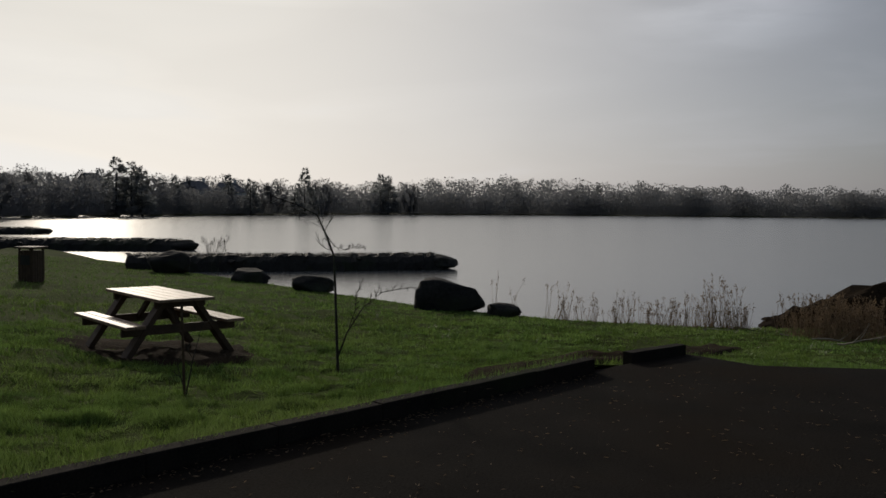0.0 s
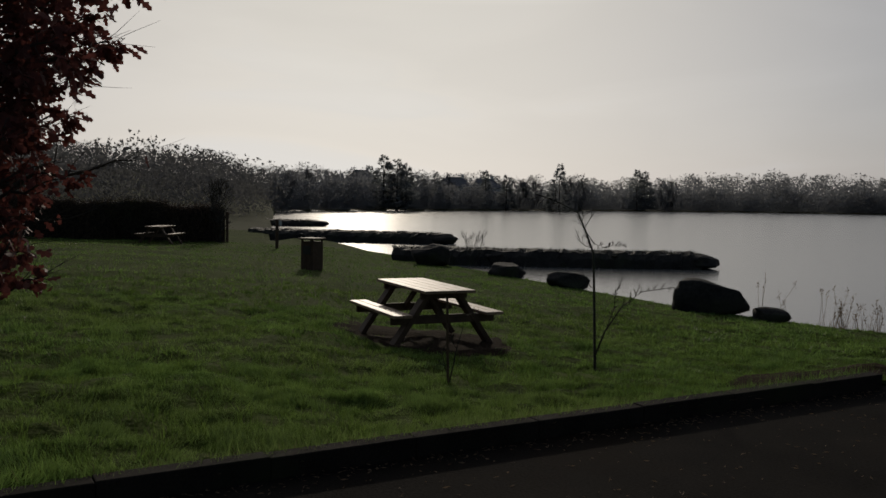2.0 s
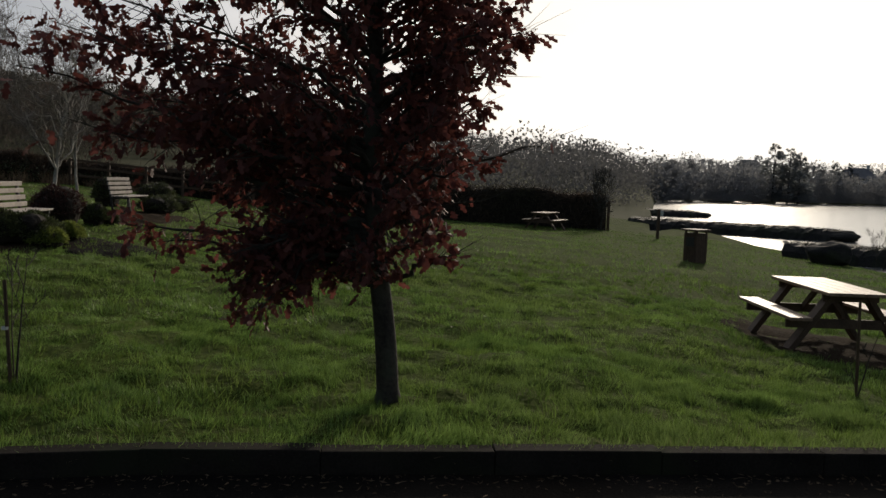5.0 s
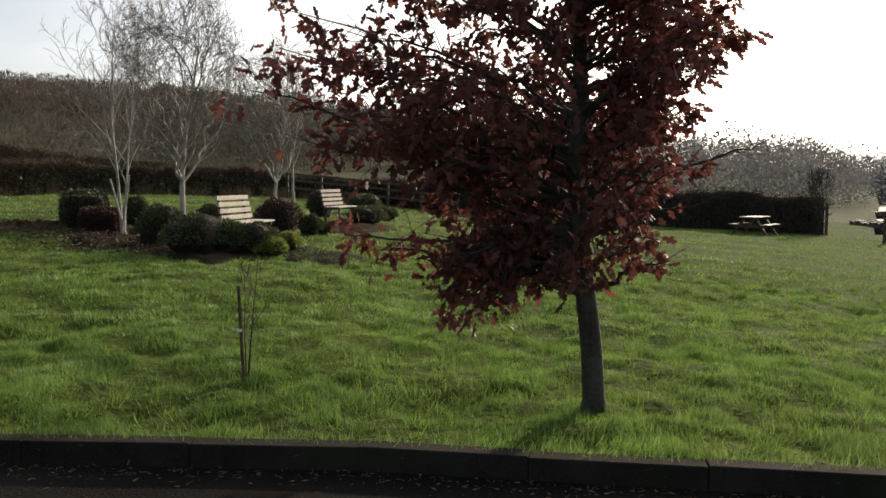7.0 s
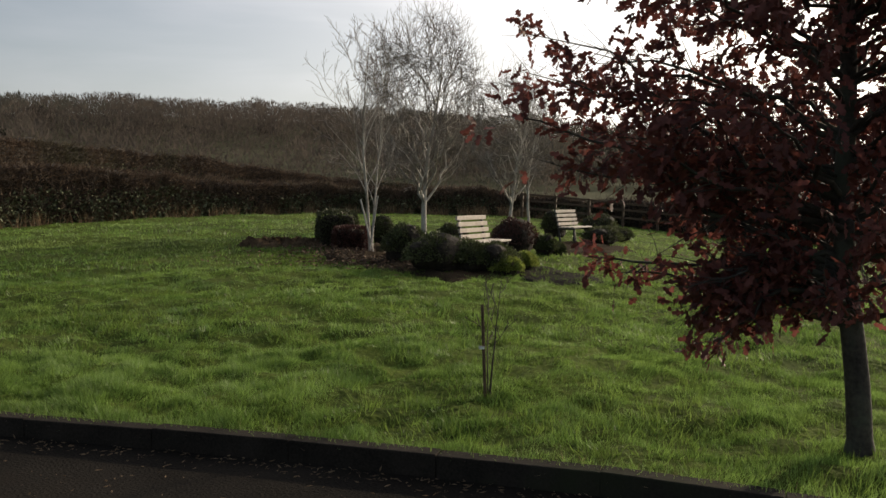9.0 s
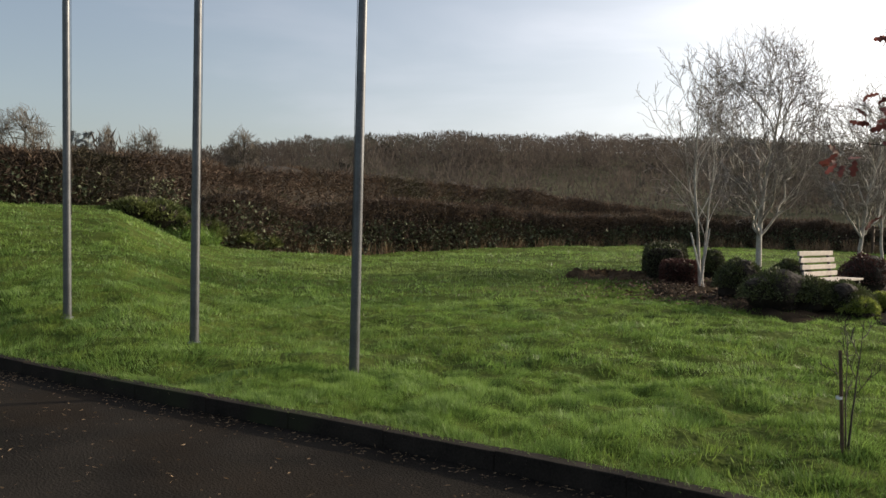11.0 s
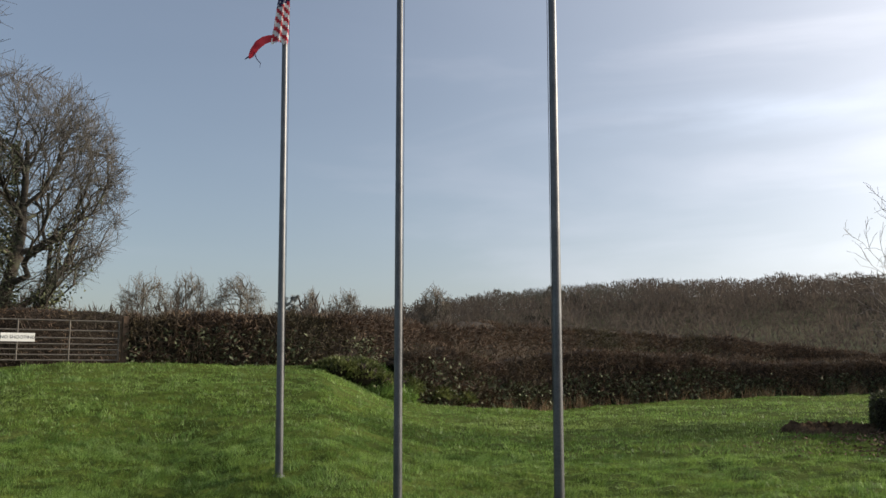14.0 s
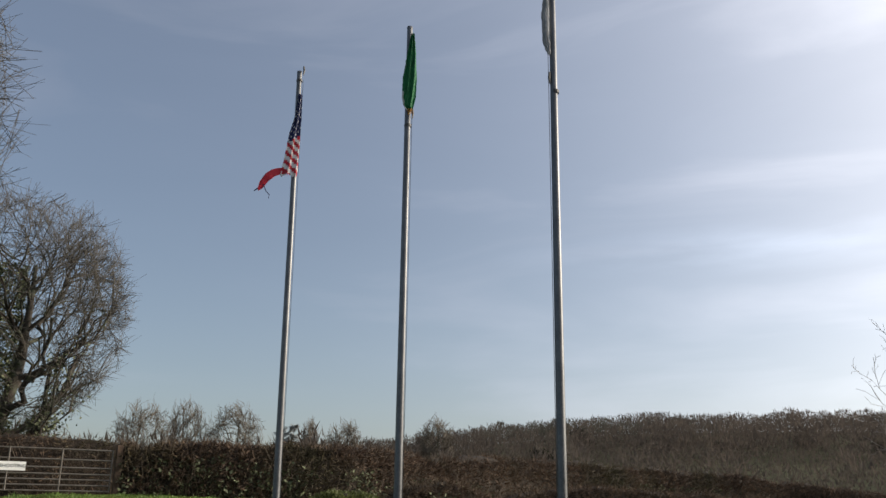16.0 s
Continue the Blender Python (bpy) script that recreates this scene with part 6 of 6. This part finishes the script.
def lawn_grass(name, near, far, count, tall, wide, seed, a0=15.0, a1=180.0):
    """Grass blades in uneven tufts between two distances beyond the kerb."""
    nr = np.random.default_rng(seed)
    a = nr.uniform(a0, a1, count * 2)
    e = edge_r(a) + 0.08
    lo, hi = np.maximum(near, e), np.minimum(far, np.interp(a, RIM[:, 0], RIM[:, 1]) - 0.1)
    ok = hi > lo
    a, lo, hi = a[ok], lo[ok], hi[ok]
    r = np.sqrt(lo ** 2 + (hi ** 2 - lo ** 2) * nr.random(len(a)))
    x, y = -np.sin(np.radians(a)) * r, np.cos(np.radians(a)) * r
    tuft = 2.8 * (0.42 * vnoise(x, y, 0.3, 11) + 0.4 * vnoise(x, y, 0.13, 12) + 0.18 * vnoise(x, y, 1.4, 13) - 0.5)
    keep = nr.random(len(a)) < 0.66 + 0.55 * tuft
    keep &= ((x - TABLE.x) / 1.7) ** 2 + ((y - TABLE.y) / 1.1) ** 2 > nr.uniform(0.75, 1.15, len(a))
    for ca, cr, rad in ((117.2, 16.8, 1.5), (119.3, 18.4, 1.2), (115.0, 15.0, 1.1), (106.0, 23.0, 1.3), (107.0, 14.8, 0.75)):
        c = polar(ca, cr)
        keep &= (x - c.x) ** 2 + (y - c.y) ** 2 > rad ** 2 * nr.uniform(0.8, 1.1, len(a))
    c0, c1 = polar(33, 8.0), polar(29, 16.5)
    dx, dy = c1.x - c0.x, c1.y - c0.y
    u = np.clip(((x - c0.x) * dx + (y - c0.y) * dy) / (dx * dx + dy * dy), 0, 1)
    keep &= np.hypot(x - c0.x - u * dx, y - c0.y - u * dy) > nr.uniform(0.5, 0.95, len(a))
    x, y, tuft = x[keep][:count], y[keep][:count], tuft[keep][:count]
    n = len(x)
    p = np.stack([x, y, height(x, y) - 0.01], 1)
    lx, ly = vnoise(x, y, 0.42, 21) + 0.6 * vnoise(x, y, 0.17, 23) - 0.8, vnoise(x, y, 0.42, 22) + 0.6 * vnoise(x, y, 0.17, 24) - 0.8
    way = np.stack([1.4 * lx + nr.normal(0, 0.4, n), 1.4 * ly + nr.normal(0, 0.4, n), np.ones(n)], 1)
    h = tall * (0.95 + 1.25 * np.clip(tuft, -0.6, 1.2)) * nr.uniform(0.5, 1.3, n)
    tagged(raw(name, *scatter(p, way, h, wide * nr.uniform(0.7, 1.3, n), SPEAR, SPEAR_T, nr), M_GRASS), "short green grass growing in uneven tufts", "grass", kind="stuff")


M_TUFT = material("coarse_grass", (0.07, 0.125, 0.025), (0.17, 0.25, 0.055), 0.8, 0.7, 0, 3, through_light=0.5, vary=0.4, specular=0.15)
lawn_grass("grass", 4.0, 8.5, 310000, 0.05, 0.0055, 111)
lawn_grass("grass", 8.5, 15.0, 290000, 0.052, 0.0098, 112)
lawn_grass("grass", 15.0, 46.0, 175000, 0.06, 0.0255, 113)

# coarse tufts standing out of the lawn
nr = np.random.default_rng(118)
_ta = nr.uniform(20, 178, 5600)
_tlo, _thi = edge_r(_ta) + 0.25, np.minimum(np.interp(_ta, RIM[:, 0], RIM[:, 1]) - 0.5, 20)
_tr = _tlo + (_thi - _tlo) * nr.random(5600) ** 1.2
_tx, _ty = -np.sin(np.radians(_ta)) * _tr, np.cos(np.radians(_ta)) * _tr
_off = ((_tx - TABLE.x) / 1.8) ** 2 + ((_ty - TABLE.y) / 1.2) ** 2 > 1
_tx, _ty = _tx[_off], _ty[_off]
_rad = nr.uniform(0.03, 0.075, len(_tx))
_tp = np.repeat(np.stack([_tx, _ty], 1), 18, 0) + nr.normal(0, 1, (len(_tx) * 18, 2)) * np.repeat(_rad, 18)[:, None]
_tw = np.concatenate([(_tp - np.repeat(np.stack([_tx, _ty], 1), 18, 0)) * 7 + nr.normal(0, 0.25, _tp.shape), np.ones((len(_tp), 1))], 1)
_th = np.repeat(_rad, 18) * nr.uniform(0.6, 1.6, len(_tp)) + 0.03
tagged(raw("tuft_grass", *scatter(np.stack([_tp[:, 0], _tp[:, 1], height(_tp[:, 0], _tp[:, 1]) - 0.01], 1), _tw, _th, 0.006 + 0.0004 * np.hypot(_tp[:, 0], _tp[:, 1]), SPEAR, SPEAR_T, nr), M_TUFT), "coarse dark green tufts standing out of the lawn", "grass", kind="stuff")

# long grass along the kerb and at the foot of the hedge
nr = np.random.default_rng(114)
_lp, _lw, _ls = [], [], []
for (x0, y0), (x1, y1) in zip(KERB, KERB[1:]):
    m = int(math.hypot(x1 - x0, y1 - y0) * 420)
    t = nr.random(m)
    off = nr.uniform(-0.02, 0.16, m)
    nx, ny = -(y1 - y0), x1 - x0
    ln = -math.hypot(nx, ny)
    gx, gy = x0 + (x1 - x0) * t + nx / ln * off, y0 + (y1 - y0) * t + ny / ln * off
    gx = np.where(np.hypot(gx, gy) < edge_r(az_of(gx, gy)), x0 + (x1 - x0) * t - nx / ln * off, gx)
    gy = np.where(np.hypot(gx, gy) < edge_r(az_of(gx, gy)), y0 + (y1 - y0) * t - ny / ln * off, gy)
    _lp.append(np.stack([gx, gy, np.full(m, 0.07)], 1))
_lp = np.concatenate(_lp)
tagged(raw("verge_grass", *scatter(_lp, nr.normal(0, 0.45, _lp.shape) + np.array([0, 0, 1]), nr.uniform(0.05, 0.15, len(_lp)), np.full(len(_lp), 0.007), SPEAR, SPEAR_T, nr), M_GRASS), "ragged grass along the back of the kerb", "grass", kind="stuff")
_dk = nr.random(len(_lp)) < 0.3
_dp = _lp[_dk] + nr.normal(0, 0.02, (int(_dk.sum()), 3)) * np.array([1, 1, 0])
tagged(raw("straw_grass", *scatter(_dp, nr.normal(0, 0.9, _dp.shape) * np.array([1, 1, 0.3]) + np.array([0, 0, 0.45]), nr.uniform(0.05, 0.14, len(_dp)), np.full(len(_dp), 0.006), SPEAR, SPEAR_T, nr), M_REED), "dead straw lying along the back of the kerb", "grass", kind="stuff")
_fa = nr.uniform(104, 155, 9000)
_fr = np.interp(_fa, RIM[:, 0], RIM[:, 1]) - nr.uniform(-0.1, 0.7, 9000)
_fx, _fy = -np.sin(np.radians(_fa)) * _fr, np.cos(np.radians(_fa)) * _fr
_fp = np.stack([_fx, _fy, height(_fx, _fy)], 1)
_ok = np.sin(_fa * 5) + np.sin(_fa * 2.3) + nr.normal(0, 0.8, 9000) > 0
_fp = _fp[_ok]
tagged(raw("dry_grass", *scatter(_fp, nr.normal(0, 0.3, _fp.shape) + np.array([0, 0, 1]), nr.uniform(0.2, 0.6, len(_fp)), np.full(len(_fp), 0.03), SPEAR, SPEAR_T, nr), M_REED), "pale dry grass at the foot of the hedge", "grass", kind="stuff")

# fallen leaves on the flower bed
_bx, _by = nr.normal(polar(119.2, 17.2).x, 1.1, 2600), nr.normal(polar(119.2, 17.2).y, 1.0, 2600)
_bp = np.stack([_bx, _by, height(_bx, _by) + nr.uniform(0.03, 0.11, 2600)], 1)
tagged(raw("fallen_leaves", *scatter(_bp, nr.normal(size=(2600, 3)) * np.array([1, 1, 0.35]), nr.uniform(0.05, 0.11, 2600), nr.uniform(0.04, 0.07, 2600), OVAL, OVAL_T, nr), M_FALLEN), "brown fallen leaves heaped on the flower bed", "leaves", kind="stuff")

# dead leaves on the tarmac
m = 3600
_lx, _ly = nr.uniform(-4.4, 1.5, m), nr.uniform(-11, 8, m)
_cx, _cy = nr.normal(-1.9, 1.1, 3200), nr.normal(-9.9, 0.6, 3200)
_ky = nr.uniform(-10.8, 7.0, 1400)
_kx = np.interp(_ky, [p[1] for p in KERB][::-1], [p[0] for p in KERB][::-1]) + 0.09 + np.abs(nr.normal(0, 0.12, 1400))
_cx, _cy = np.concatenate([_cx, _kx]), np.concatenate([_cy, _ky])
_lx, _ly = np.concatenate([_lx, _cx]), np.concatenate([_ly, _cy])
_in = np.hypot(_lx, _ly) < edge_r(az_of(_lx, _ly)) - 0.075
_lx, _ly = _lx[_in], _ly[_in]
_lv = np.stack([_lx, _ly, np.full(len(_lx), 0.008)], 1)
tagged(raw("leaf_litter", *scatter(_lv, np.stack([nr.normal(size=len(_lx)), nr.normal(size=len(_lx)), nr.normal(0, 0.12, len(_lx))], 1), nr.uniform(0.015, 0.055, len(_lx)), nr.uniform(0.006, 0.018, len(_lx)), OVAL, OVAL_T, nr), M_REED), "small dead leaves and grit scattered over the tarmac", "leaf litter", kind="stuff")
